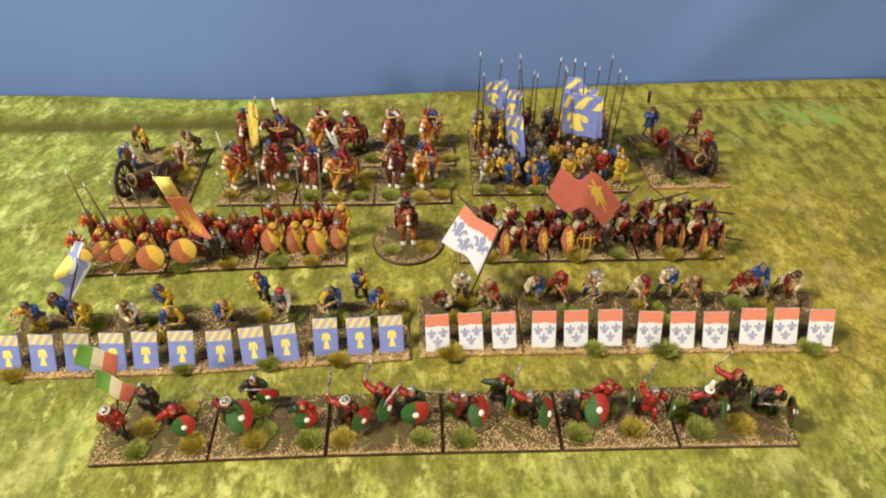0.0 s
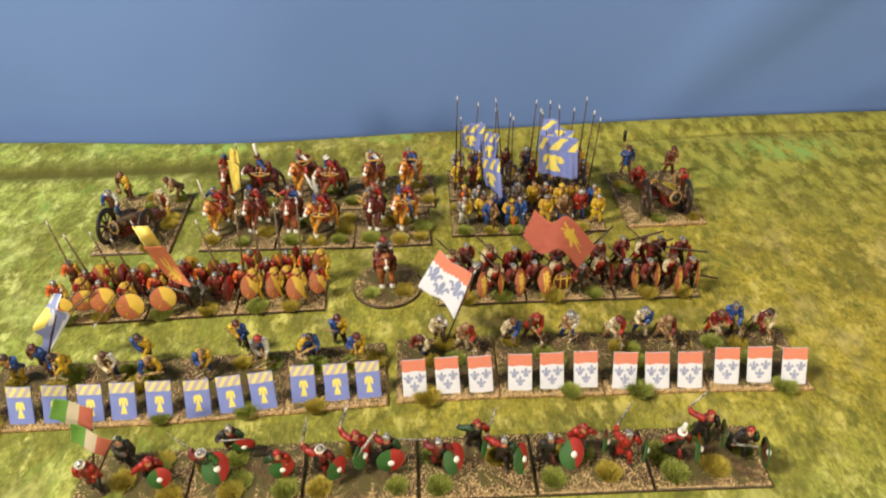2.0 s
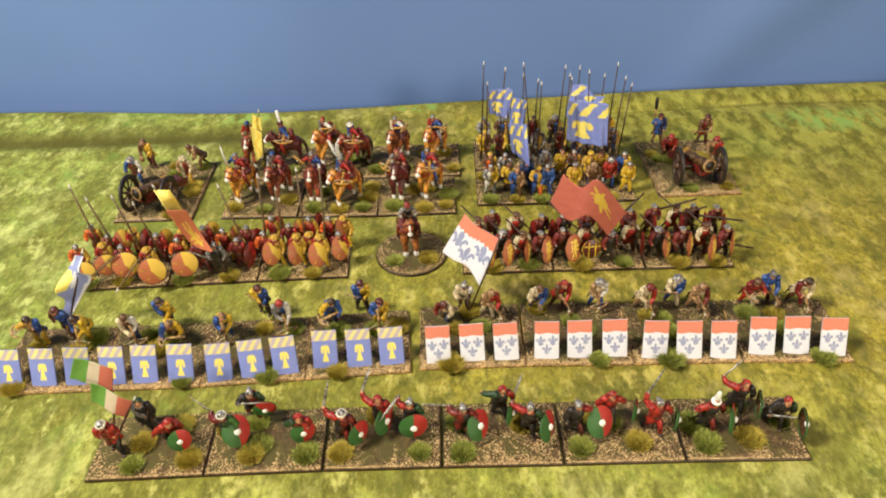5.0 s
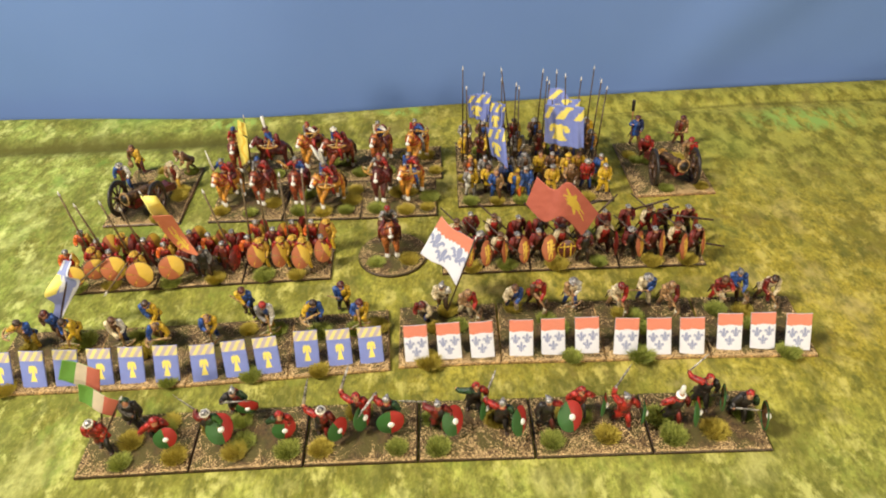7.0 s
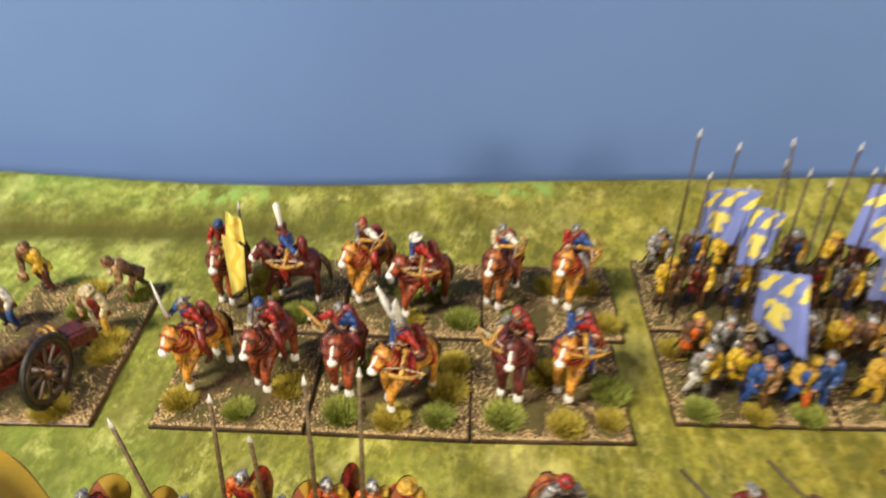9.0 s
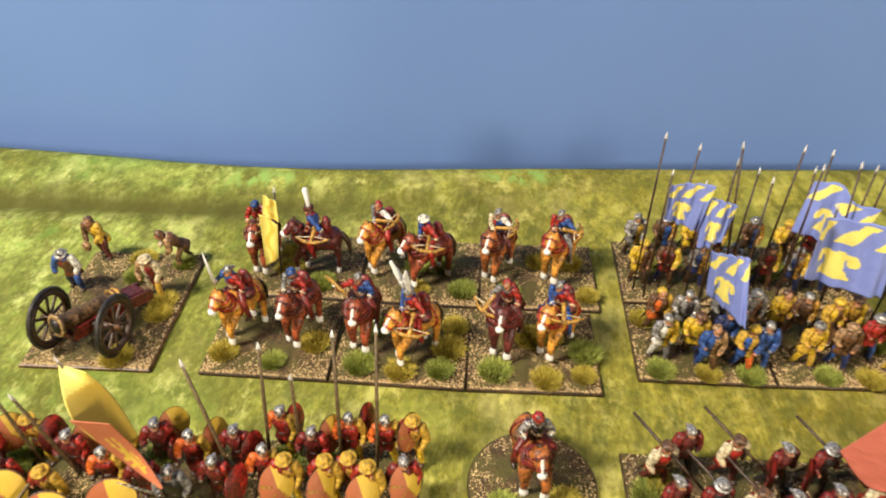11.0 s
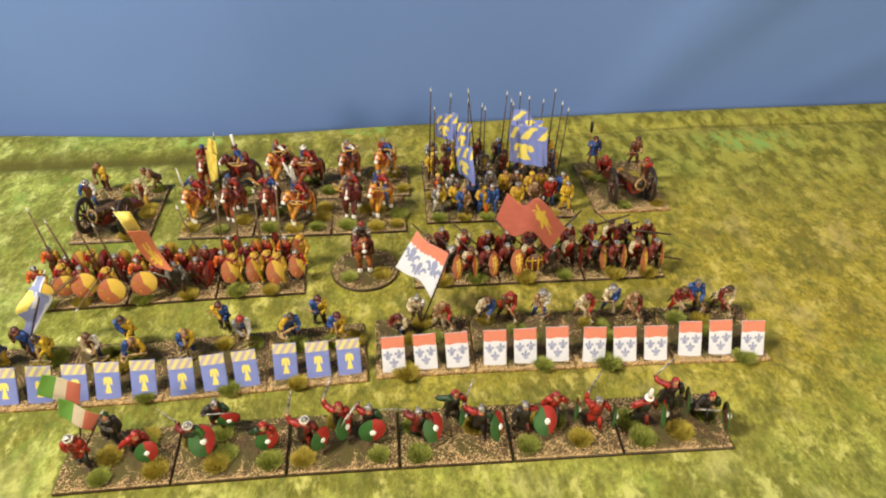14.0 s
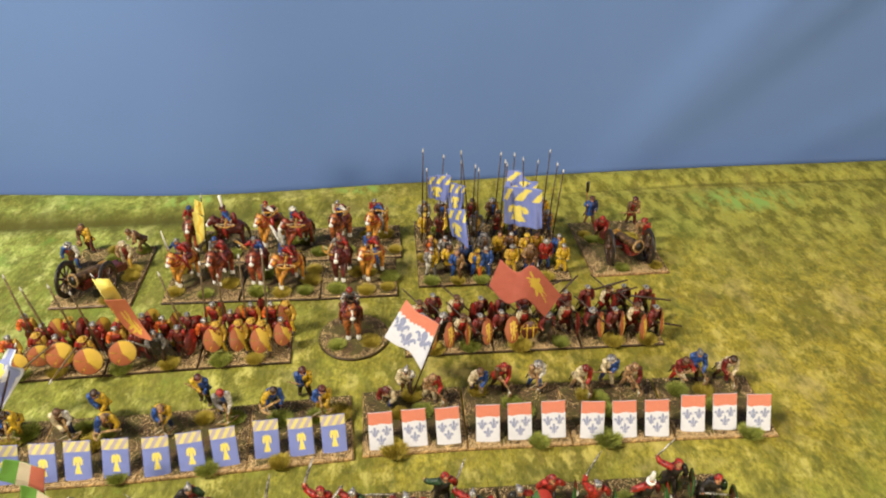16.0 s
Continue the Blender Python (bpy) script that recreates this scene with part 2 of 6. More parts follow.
        p.inputs["Roughness"].default_value = 0.7
        M[name] = mat


ground_materials()


# ---- mesh tools (millimetres inside a Shape, metres in the scene) ----
class Shape:
    """Collects vertices and faces of one mesh, each face with its material."""

    def __init__(self):
        self.v, self.f, self.m, self.mats, self.flat = [], [], [], [], []
        self.place = Matrix.Identity(4)

    def slot(self, name):
        if name not in self.mats:
            self.mats.append(name)
        return self.mats.index(name)

    def put(self, verts, faces, mat, flat=False, other=None):
        """other: the material of faces whose middle lies at local x > 0."""
        n = len(self.v)
        self.v += [tuple(self.place @ Vector(p)) for p in verts]
        for f in faces:
            name = mat
            if other and sum(verts[i][0] for i in f) / len(f) > 0:
                name = other
            self.f.append(tuple(i + n for i in f))
            self.m.append(self.slot(name))
            self.flat.append(flat)

    def lathe(self, a, b, profile, mat, seg=9, squash=1.0, other=None, folds=0.0):
        """profile: (distance from a along a-b, radius) rows."""
        a, b = Vector(a), Vector(b)
        d = (b - a).normalized()
        side = d.cross(Vector((0, 1, 0))) if abs(d.y) < 0.9 else d.cross(Vector((0, 0, 1)))
        if abs(d.y) < 0.9:
            side = Vector((0, 1, 0)).cross(d)
        side.normalize()
        up = d.cross(side)
        verts, faces = [], []
        for h, r in profile:
            for k in range(seg):
                w = 2 * math.pi * k / seg
                q = r * (1 + folds * math.sin(w * 5 + 1) * (1 - h / profile[-1][0]))
                verts.append(tuple(a + d * h + side * (q * math.cos(w)) + up * (q * squash * math.sin(w))))
        for i in range(len(profile) - 1):
            for k in range(seg):
                k2 = (k + 1) % seg
                faces.append((i * seg + k, i * seg + k2, (i + 1) * seg + k2, (i + 1) * seg + k))
        faces.append(tuple(range(seg))[::-1])
        faces.append(tuple((len(profile) - 1) * seg + k for k in range(seg)))
        self.put(verts, faces, mat, False, other)

    def limb(self, a, b, r0, r1, mat, seg=8):
        length = (Vector(b) - Vector(a)).length
        self.lathe(a, b, [(-0.8 * r0, 0.25 * r0), (-0.45 * r0, 0.8 * r0), (0, r0), (length * 0.5, (r0 + r1) * 0.52), (length, r1), (length + 0.45 * r1, 0.8 * r1), (length + 0.8 * r1, 0.25 * r1)], mat, seg)

    def ball(self, c, r, mat, seg=10, rings=7, lo=-1.0, turn=None, other=None):
        """An ellipsoid, cut flat below lo (of its height)."""
        turn = turn or Matrix.Identity(3)
        verts, faces = [], []
        start = math.asin(max(-0.97, lo))
        for i in range(rings):
            e = start + (math.asin(0.97) - start) * i / (rings - 1)
            for k in range(seg):
                w = 2 * math.pi * k / seg
                verts.append(tuple(Vector(c) + turn @ Vector((r[0] * math.cos(e) * math.cos(w), r[1] * math.cos(e) * math.sin(w), r[2] * math.sin(e)))))
        for i in range(rings - 1):
            for k in range(seg):
                k2 = (k + 1) % seg
                faces.append((i * seg + k, i * seg + k2, (i + 1) * seg + k2, (i + 1) * seg + k))
        faces.append(tuple(range(seg))[::-1])
        faces.append(tuple((rings - 1) * seg + k for k in range(seg)))
        self.put(verts, faces, mat, False, other)

    def block(self, c, s, mat, turn=None, taper=0.85):
        """A box with its upper end a little smaller."""
        turn = turn or Matrix.Identity(3)
        verts = []
        for z in (-1, 1):
            k = 1 if z < 0 else taper
            for x, y in ((-1, -1), (1, -1), (1, 1), (-1, 1)):
                verts.append(tuple(Vector(c) + turn @ Vector((x * s[0] * k / 2, y * s[1] * k / 2, z * s[2] / 2))))
        self.put(verts, [(3, 2, 1, 0), (4, 5, 6, 7), (0, 1, 5, 4), (1, 2, 6, 5), (2, 3, 7, 6), (3, 0, 4, 7)], mat, True)

    def ring(self, c, axis, R, r, mat, seg=16, n=6):
        q = Vector((0, 0, 1)).rotation_difference(Vector(axis))
        verts, faces = [], []
        for i in range(seg):
            a = 2 * math.pi * i / seg
            for k in range(n):
                w = 2 * math.pi * k / n
                verts.append(tuple(Vector(c) + q @ Vector(((R + r * math.cos(w)) * math.cos(a), (R + r * math.cos(w)) * math.sin(a), r * math.sin(w)))))
        for i in range(seg):
            for k in range(n):
                i2, k2 = (i + 1) % seg, (k + 1) % n
                faces.append((i * n + k, i2 * n + k, i2 * n + k2, i * n + k2))
        self.put(verts, faces, mat)

    def mesh(self, name, scale=0.001, rough=0.0):
        """rough: mm by which the casting's surface is uneven."""
        if rough:
            self.v = [tuple(Vector(p) + rough * noise.noise_vector(Vector(p) * 0.55)) for p in self.v]
        me = bpy.data.meshes.new(name)
        me.from_pydata([(x * scale, y * scale, z * scale) for x, y, z in self.v], [], self.f)
        for nm in self.mats:
            me.materials.append(M[nm])
        me.polygons.foreach_set("material_index", self.m)
        me.polygons.foreach_set("use_smooth", [not k for k in self.flat])
        me.update()
        return me


def part(name, mesh, parent, m=None, label="", kind=""):
    """One mesh object under a thing or a part."""
    if isinstance(mesh, Shape):
        mesh = mesh.mesh(name)
    ob = new(name, mesh)
    ob.parent = parent
    if m is not None:
        ob.matrix_basis = m
    return tagged(ob, label, kind=kind)


def sheet(corner, paint_of, nu, nv, thick=0.3, scale=1.0):
    """A thin two-sided sheet. corner(u, v): the place in mm; paint_of(u, v): the material of that spot; v runs down from the top."""
    s = Shape()
    pts = [[Vector(corner(i / nu, j / nv)) for i in range(nu + 1)] for j in range(nv + 1)]
    normal = (pts[0][nu] - pts[0][0]).cross(pts[nv][0] - pts[0][0]).normalized() * thick
    front = [tuple(p) for row in pts for p in row]
    back = [tuple(p + normal) for row in pts for p in row]
    w, n = nu + 1, (nu + 1) * (nv + 1)
    groups = {}
    for j in range(nv):
        for i in range(nu):
            q = (j * w + i, (j + 1) * w + i, (j + 1) * w + i + 1, j * w + i + 1)
            groups.setdefault(paint_of((i + 0.5) / nu, (j + 0.5) / nv), []).append(q)
            groups.setdefault(paint_of((i + 0.5) / nu, (j + 0.5) / nv), []).append(tuple(k + n for k in q[::-1]))
    rim = paint_of(0.001, 0.5)
    edges = [(i, i + 1) for i in range(nu)] + [(nv * w + i + 1, nv * w + i) for i in range(nu)]
    edges += [((j + 1) * w, j * w) for j in range(nv)] + [(j * w + nu, (j + 1) * w + nu) for j in range(nv)]
    groups.setdefault(rim, []).extend((a, b, b + n, a + n) for a, b in edges)
    s.v = front + back
    for mat, faces in groups.items():
        for f in faces:
            s.f.append(f)
            s.m.append(s.slot(mat))
            s.flat.append(False)
    return s


def four(tl, tr, br, bl, wave=0.0, waves=1.5, phase=0.0, axis=(0, 1, 0)):
    """Corner function of a sheet between four corners (metres), in waves along its width."""
    tl, tr, br, bl = (Vector(p) * 1000 for p in (tl, tr, br, bl))
    out = Vector(axis)

    def at(u, v):
        p = (tl * (1 - u) + tr * u) * (1 - v) + (bl * (1 - u) + br * u) * v
        return p + out * (wave * math.sin(phase + 2 * math.pi * waves * u + 0.8 * v))
    return at


def in_lily(u, v):
    """A heraldic lily about (0, 0), one unit high, v up."""
    def oval(cx, cy, a, b, turn=0.0):
        x, y = abs(u) - cx, v - cy
        c, s = math.cos(turn), math.sin(turn)
        return ((x * c + y * s) / a) ** 2 + ((y * c - x * s) / b) ** 2 < 1
    return (oval(0, 0.2, 0.14, 0.33) or oval(0.25, 0.03, 0.085, 0.22, -0.3) or oval(0.36, 0.13, 0.11, 0.1) or oval(0.43, 0.04, 0.06, 0.09)
            or (abs(v + 0.12) < 0.055 and abs(u) < 0.28) or oval(0, -0.33, 0.09, 0.19) or oval(0.17, -0.28, 0.07, 0.14, 0.5))


def in_tabard(u, v):
    """A tunic-like device about (0, 0), one unit high, v up: shoulders, hanging sleeves, a slim waist and a flared hem."""
    u = abs(u)
    if (u / 0.3) ** 2 + ((v - 0.33) / 0.15) ** 2 < 1 and not (u < 0.05 and v > 0.41):
        return True
    if ((u - 0.25) / 0.09) ** 2 + ((v - 0.16) / 0.18) ** 2 < 1:
        return True
    return -0.5 < v < 0.3 and u < 0.13 + 0.3 * max(0, -0.1 - v)


def in_beast(u, v):
    """A rearing heraldic beast about (0, 0), in a few ovals, v up."""
    for cx, cy, a, b in ((0, 0, 0.13, 0.3), (0.05, 0.32, 0.15, 0.13), (0.24, 0.14, 0.2, 0.05), (0.22, -0.05, 0.18, 0.05), (0.12, -0.36, 0.06, 0.17),
                         (-0.12, -0.36, 0.06, 0.17), (-0.24, 0.06, 0.06, 0.25), (-0.2, 0.3, 0.12, 0.05)):
        if ((u - cx) / a) ** 2 + ((v - cy) / b) ** 2 < 1:
            return True
    return False


# ---- figurines: each one plain painted casting, feet at z = 0, facing -y, in mm ----
def headgear(s, c, d, hat, colour):
    c, turn = Vector(c), Vector((0, 0, 1)).rotation_difference(Vector(d)).to_matrix()
    at = lambda x, y, z: tuple(c + turn @ Vector((x, y, z)))
    if hat == "cap":
        s.ball(at(0.2, 0.2, 0.9), (2.3, 2.5, 1.8), colour, lo=-0.25, turn=turn)
        s.ring(at(0, 0.2, 0.6), d, 1.85, 0.45, colour, 12, 5)
        s.ball(at(0, 1.3, -0.6), (1.7, 1.1, 1.7), "dark_brown", 8, 6, turn=turn)
    elif hat == "sallet":
        s.ball(at(0, 0.2, 0.5), (1.95, 2.25, 2.05), colour, lo=-0.35, turn=turn)
        s.limb(at(0, 2.2, -0.2), at(0, 3.8, -1.0), 1.2, 0.5, colour, 6)
    elif hat == "kettle":
        s.ball(at(0, 0, 0.5), (2.1, 2.2, 2.2), colour, lo=-0.1, turn=turn)
        s.lathe(at(0, 0, 0.1), at(0, 0, 0.9), [(0, 3.1), (0.35, 3.0), (0.7, 2.0)], colour, 12)
    elif hat == "turban":
        s.ball(at(0, 0, 0.8), (2.0, 2.1, 2.2), "steel", lo=0, turn=turn)
        s.ring(at(0, 0, 0.8), d, 2.0, 0.7, "white", 14, 6)
    elif hat == "plume":
        s.lathe(at(0, 0, 0.6), at(0, 0, 1.6), [(0, 2.7), (0.5, 2.6), (0.9, 2.0)], "bright_white", 12)
        s.limb(at(0, 0.5, 2), at(0, 1.2, 7.5), 1.15, 1.0, "bright_white")
    elif hat == "feather":
        s.ball(at(0, 0.2, 0.5), (2.6, 2.8, 2.5), "steel", lo=-0.3, turn=turn)
        for k in (-1, 1):
            knots = [(k * 1.2, -0.4, 2.2), (k * 2.2 - 0.6, -0.6, 7), (k * 3.2 - 0.9, -0.8, 12), (k * 4.6 - 1.0, -1.2, 16.5)]
            for i in range(3):
                s.limb(at(*knots[i]), at(*knots[i + 1]), (0.9, 1.5, 1.4)[i], (1.5, 1.4, 0.6)[i], "bright_white", 8)
                s.ball(at(*knots[i + 1]), ((1.5, 1.5, 1.5), (1.4, 1.4, 1.4), (0.6, 0.6, 0.6))[i], "bright_white", 8, 6)
    elif hat == "quill":
        s.ball(at(0, 0.3, 0.6), (2.7, 2.8, 2.2), colour, lo=-0.2, turn=turn)
        s.limb(at(0.6, 0.6, 2.2), at(-1.4, 1.6, 10.5), 1.0, 1.5, "bright_white", 7)
    elif hat == "hair":
        s.ball(at(0, 0.6, 0.4), (2.2, 2.2, 2.2), colour, lo=-0.4, turn=turn)


def blade(s, a, d, length, mat="steel", width=0.75):
    a, d = Vector(a), Vector(d).normalized()
    s.lathe(a - d * 1.6, a + d * length, [(0, 0.5), (1.6, 0.45), (1.7, width), (length * 0.8, width * 0.85), (length + 1.6, 0.12)], mat, 6, 0.45)
    cross = d.cross(Vector((0, 1, 0.2))).normalized()
    s.limb(a - cross * 1.6, a + cross * 1.6, 0.35, 0.35, "brown", 5)


def crossbow(s, a, b, mat="pale_wood"):
    """The stock runs from a to b, with the bow across b."""
    a, b = Vector(a), Vector(b)
    d = (b - a).normalized()
    side = d.cross(Vector((0, 0, 1))).normalized()
    big = 1.25 if mat == "ochre" else 1.0
    s.limb(a, b, 0.85 * big, 0.7 * big, mat, 6)
    for k in (-1, 1):
        s.limb(b, b + side * (k * 3.4 * big) - d * 0.6, 0.75 * big, 0.7 * big, mat, 6)
        s.limb(b + side * (k * 3.4 * big) - d * 0.6, b + side * (k * 6.6 * big) - d * 2.6, 0.7 * big, 0.5, mat, 6)
        s.limb(b + side * (k * 6.6 * big) - d * 2.6, b - d * 3.6, 0.25 * big, 0.25 * big, "cream", 5)
    s.ball(b - d * 1.2 + Vector((0, 0, -0.9)), (1.3, 1.3, 0.8), "white", 7, 5)


def upper_body(s, hip, lean, tilt, k, hat, grips, steel=False):
    """Torso, head and arms above the hip. k: colours; grips: viewer's left and right."""
    d = Vector((math.sin(tilt), -math.sin(lean), math.cos(lean))).normalized()
    neck = Vector(hip) + d * 10.3
    plain = "belt" not in k
    wide = 1.14 if plain else 1.0
    s.lathe(Vector(hip) - d * 3.2, neck, [(q, r * wide) for q, r in ((0, 3.7), (1.2, 3.75), (3.2, 3.1), (5.0, 2.75), (8.5, 3.5), (11.3, 3.6), (12.8, 2.5), (13.7, 1.1))], k["body"], 15, 0.78, k.get("body2"), 0.13)
    s.ball(Vector(hip) + Vector((3.1, -0.6, 0)), (1.1, 1.2, 1.5), "brown", 7, 5)
    s.limb(Vector(hip) + Vector((-3.2, 0.5, 1)), Vector(hip) + Vector((-4.4, 3.8, -7)), 0.6, 0.45, "dark_brown", 6)
    if not plain:
        # cross-belt over one shoulder, with a small buckle
        belt = (d + Vector((0.75, 0, 0))).normalized()
        s.ring(Vector(hip) + d * 5.6, belt, 3.55, 0.38, k["belt"], 14, 5)
        s.ball(Vector(hip) + d * 4.2 + Vector((0.6, -2.9, 0)), (0.7, 0.5, 0.7), "steel", 6, 5)
    s.ring(neck - d * 0.4, d, 1.9, 0.6, k.get("collar", k["arm"]), 10, 5)
    s.ring(Vector(hip) + d * 1.4, d, 2.5, 0.45, "dark_brown", 12, 5)
    bow = lean * (1.2 if plain else 0.75)
    face = Vector((math.sin(tilt) * 0.6, -math.sin(bow), math.cos(bow))).normalized()
    head = neck + face * 2.3
    s.ball(head, (1.9, 2.15, 2.4), k.get("face", "skin"))
    s.ball(head + Vector((0, -0.9, -1.5)), (1.35, 1.3, 1.0), "brown" if not plain and hat in ("cap", "kettle") else "skin", 7, 5)
    s.limb(head + Vector((0, -1.9, 0.2)), head + Vector((0, -2.3, -0.6)), 0.4, 0.45, k.get("face", "skin"), 5)
    headgear(s, head, face, hat, k.get("hat", "steel"))
    for i, hand in enumerate(grips):
        sx = -1 if i == 0 else 1
        shoulder = neck + Vector((sx * 3.5, 0, -1.0))
        hand = Vector(hand)
        mid = (shoulder + hand) / 2 + Vector((sx * 1.5, 0.9, -1.2))
        sleeve = k["arm"] if i == 0 else k.get("arm2", k["arm"])
        s.ball(shoulder, (1.75 * wide, 1.75 * wide, 1.75 * wide), sleeve, 8, 6)
        s.limb(shoulder, mid, 1.45 * wide * wide, 1.2 * wide * wide, sleeve)
        s.limb(mid, hand, 1.2 * wide * wide, 0.95, sleeve)
        s.ring(mid * 0.25 + hand * 0.75, hand - mid, 1.05, 0.4, sleeve if plain else "cream", 8, 5)
        s.ball(hand, (0.95, 0.95, 0.95), "steel" if steel else "skin", 7, 5)
    return neck


def foot_soldier(k, hat="cap", lean=0.15, tilt=0.0, crouch=0.0, step=2.0, grips=((-4, -4, 15), (4, -4, 15)), weapon="", aim=(0, -1, 0.3), cape=""):
    s = Shape()
    hip = Vector((0, 0, 12.6 * (1 - crouch)))
    for sx, leg in ((-1, k["leg"]), (1, k.get("leg2", k["leg"]))):
        foot = Vector((sx * 3.2, -step * sx, 1.0))
        joint = (hip + foot) / 2 + Vector((sx * 0.8, -1.2 - 7 * crouch, 0.3))
        s.limb(hip + Vector((sx * 1.6, 0, -0.5)), joint, 1.9, 1.5, leg)
        s.limb(joint, foot, 1.5, 1.1, leg)
        s.ball(foot + Vector((0, -0.9, -0.2)), (1.3, 2.2, 1.0), "dark_brown", 8, 5)
    neck = upper_body(s, hip, lean, tilt, k, hat, grips, hat in ("sallet", "armet"))
    if cape:
        back = neck + Vector((0, 2.6, -5.5))
        s.ball(back, (3.9, 1.7, 7.0), cape, 10, 7)
    h0, h1 = Vector(grips[0]), Vector(grips[1])
    if weapon == "blade":
        blade(s, h0, aim, 15)
    elif weapon == "blade2":
        blade(s, h1, aim, 15)
    elif weapon == "crossbow":
        crossbow(s, h1 + (h1 - h0) * 0.35, h0 + (h0 - h1).normalized() * 5)
    elif weapon == "stick":
        s.limb(h1 + (h1 - h0).normalized() * 3, h0 + (h0 - h1).normalized() * 10, 0.55, 0.55, "pale_wood", 6)
    elif weapon == "bag":
        s.ball(h0 + Vector((0, -1, -1.5)), (2.5, 2, 3), "tan", 8, 6)
    return s


def horseman(k, coat, hat="cap", grips=((-4, -7, 33), (4, -7, 32)), weapon="crossbow", aim=(0, 0, 1), straps="", turn=0.0, raised=True, armour=False, bow=None, facing=0.0):
    """A mounted figurine; the rider sits over the origin."""
    s = Shape()
    # horse
    s.lathe((0, 13.5, 20.5), (0, -11.5, 21), [(0, 1.5), (0.8, 3.9), (4, 5.8), (9, 5.7), (14, 5.4), (19, 5.9), (23, 5.4), (25.4, 2.8)], coat, 14, 1.05)
    s.limb((0, -8.5, 22.5), (0, -13.2, 30.0), 5.0, 3.2, coat, 11)
    head = Matrix.Rotation(turn, 4, "Z") @ Vector((0, -6.2, -5.6))
    poll = Vector((0, -13.4, 31.2))
    s.limb(poll, poll + head * 0.8, 2.9, 1.9, coat, 9)
    s.ball(poll + head, (1.65, 2.0, 1.8), "bright_white", 9, 6)
    s.limb(poll + head * 0.25 + Vector((0, -1.7, 1.4)), poll + head * 0.85 + Vector((0, -1.0, 0.9)), 0.7, 0.8, "white", 6)
    for sx in (-1, 1):
        s.limb(poll + Vector((sx * 1.2, 0.8, 1.4)), poll + Vector((sx * 1.6, 0.6, 3.6)), 0.75, 0.2, coat, 6)
    s.limb((0, -11.6, 33.2), (0, -5.8, 26), 1.0, 1.2, "dark_brown", 6)
    s.limb((0, 13.6, 23), (0, 17.2, 17), 1.3, 1.7, "dark_brown", 7)
    s.limb((0, 17.2, 17), (0, 17.6, 8), 1.7, 0.5, "dark_brown", 7)
    for sx, y, lift in ((-1, -9, 0), (1, -9.5, 3 if raised else 0), (-1, 11, 1 if raised else 0), (1, 10, 0)):
        hoof = Vector((sx * 2.9, y - lift * 1.6, 1.2 + lift))
        knee = Vector((sx * 3.0, y + (0.6 if y > 0 else -0.8) - lift * 1.4, 9.5 + lift * 0.6))
        s.limb((sx * 2.9, y, 18), knee, 2.7, 1.6, coat)
        s.limb(knee, hoof + Vector((0, 0, 2.6)), 1.5, 1.2, coat)
        s.limb(hoof + Vector((0, 0, 3.0)), hoof, 1.2, 1.6, "bright_white", 8)
    if straps:
        for y, z, r in ((-6.5, 21, 5.95), (-9.6, 24.4, 4.95), (-11.0, 26.6, 4.45), (-12.3, 28.9, 3.75), (7.5, 20.7, 6.0)):
            ax = (0, -1, 0.05) if y in (-6.5, 7.5) else (0, -0.48, 0.88)
            s.ring((0, y, z), ax, r, 0.6, straps, 16, 5)
        s.ring(poll + head * 0.75, head, 2.1, 0.45, straps, 10, 5)
        s.ring(poll + head * 0.25, head, 2.9, 0.45, straps, 10, 5)
    s.ball((0, 2, 24.0), (6.4, 6.6, 3.9), k.get("cloth", "brown"), 12, 7)
    s.v = [(x * 1.2, y * 0.88, z) for x, y, z in s.v]
    # rider, twisted towards the front of the stand
    hip = Vector((0, 0, 27.5))
    front = Matrix.Rotation(-radians(facing), 3, "Z")
    grips = [tuple(front @ Vector(p)) for p in grips]
    aim = front @ Vector(aim)
    for sx, leg in ((-1, k["leg"]), (1, k.get("leg2", k["leg"]))):
        joint = Vector((sx * 7.0, -4.6, 23.5))
        foot = Vector((sx * 7.4, -2.8, 14.6))
        s.limb(hip + Vector((sx * 2, 0, -0.6)), joint, 2.1, 1.6, leg)
        s.limb(joint, foot, 1.55, 1.15, leg)
        s.ball(foot + Vector((0, -0.9, -0.5)), (1.3, 2.3, 1.1), "dark_brown", 8, 5)
    upper_body(s, hip, 0.28, 0.0, k, hat, grips, armour)
    if not armour:
        s.ball(hip + Vector((0.6, 4.6, 1.5)), (4.2, 2.6, 6.0), k.get("cape", "maroon"), 11, 7)
        s.limb(hip + Vector((3.2, 1.0, 1.5)), hip + Vector((5.6, 3.6, -9)), 0.7, 0.45, "steel", 6)
    h0, h1 = Vector(grips[0]), Vector(grips[1])
    if weapon == "crossbow" and bow:
        crossbow(s, front @ Vector(bow[0]), front @ Vector(bow[1]), "ochre")
    elif weapon == "blade":
        blade(s, h0, aim, 18, "bright_white", 1.25)
    return s


# ---- setting: room, table, grass mat and backdrop cloth ----
def slab(name, lo, hi, mat, parent=None, label="", category="", kind="structure"):
    bm = bmesh.new()
    bmesh.ops.create_cube(bm, size=1)
    for v in bm.verts:
        v.co = Vector([(lo[i] + hi[i]) / 2 + v.co[i] * (hi[i] - lo[i]) for i in range(3)])
    bmesh.ops.bevel(bm, geom=bm.edges[:], offset=0.003, segments=2, affect="EDGES")
    me = bpy.data.meshes.new(name)
    bm.to_mesh(me)
    bm.free()
    me.materials.append(M[mat])
    ob = new(name, me)
    ob.parent = parent
    return tagged(ob, label, category, kind=kind)


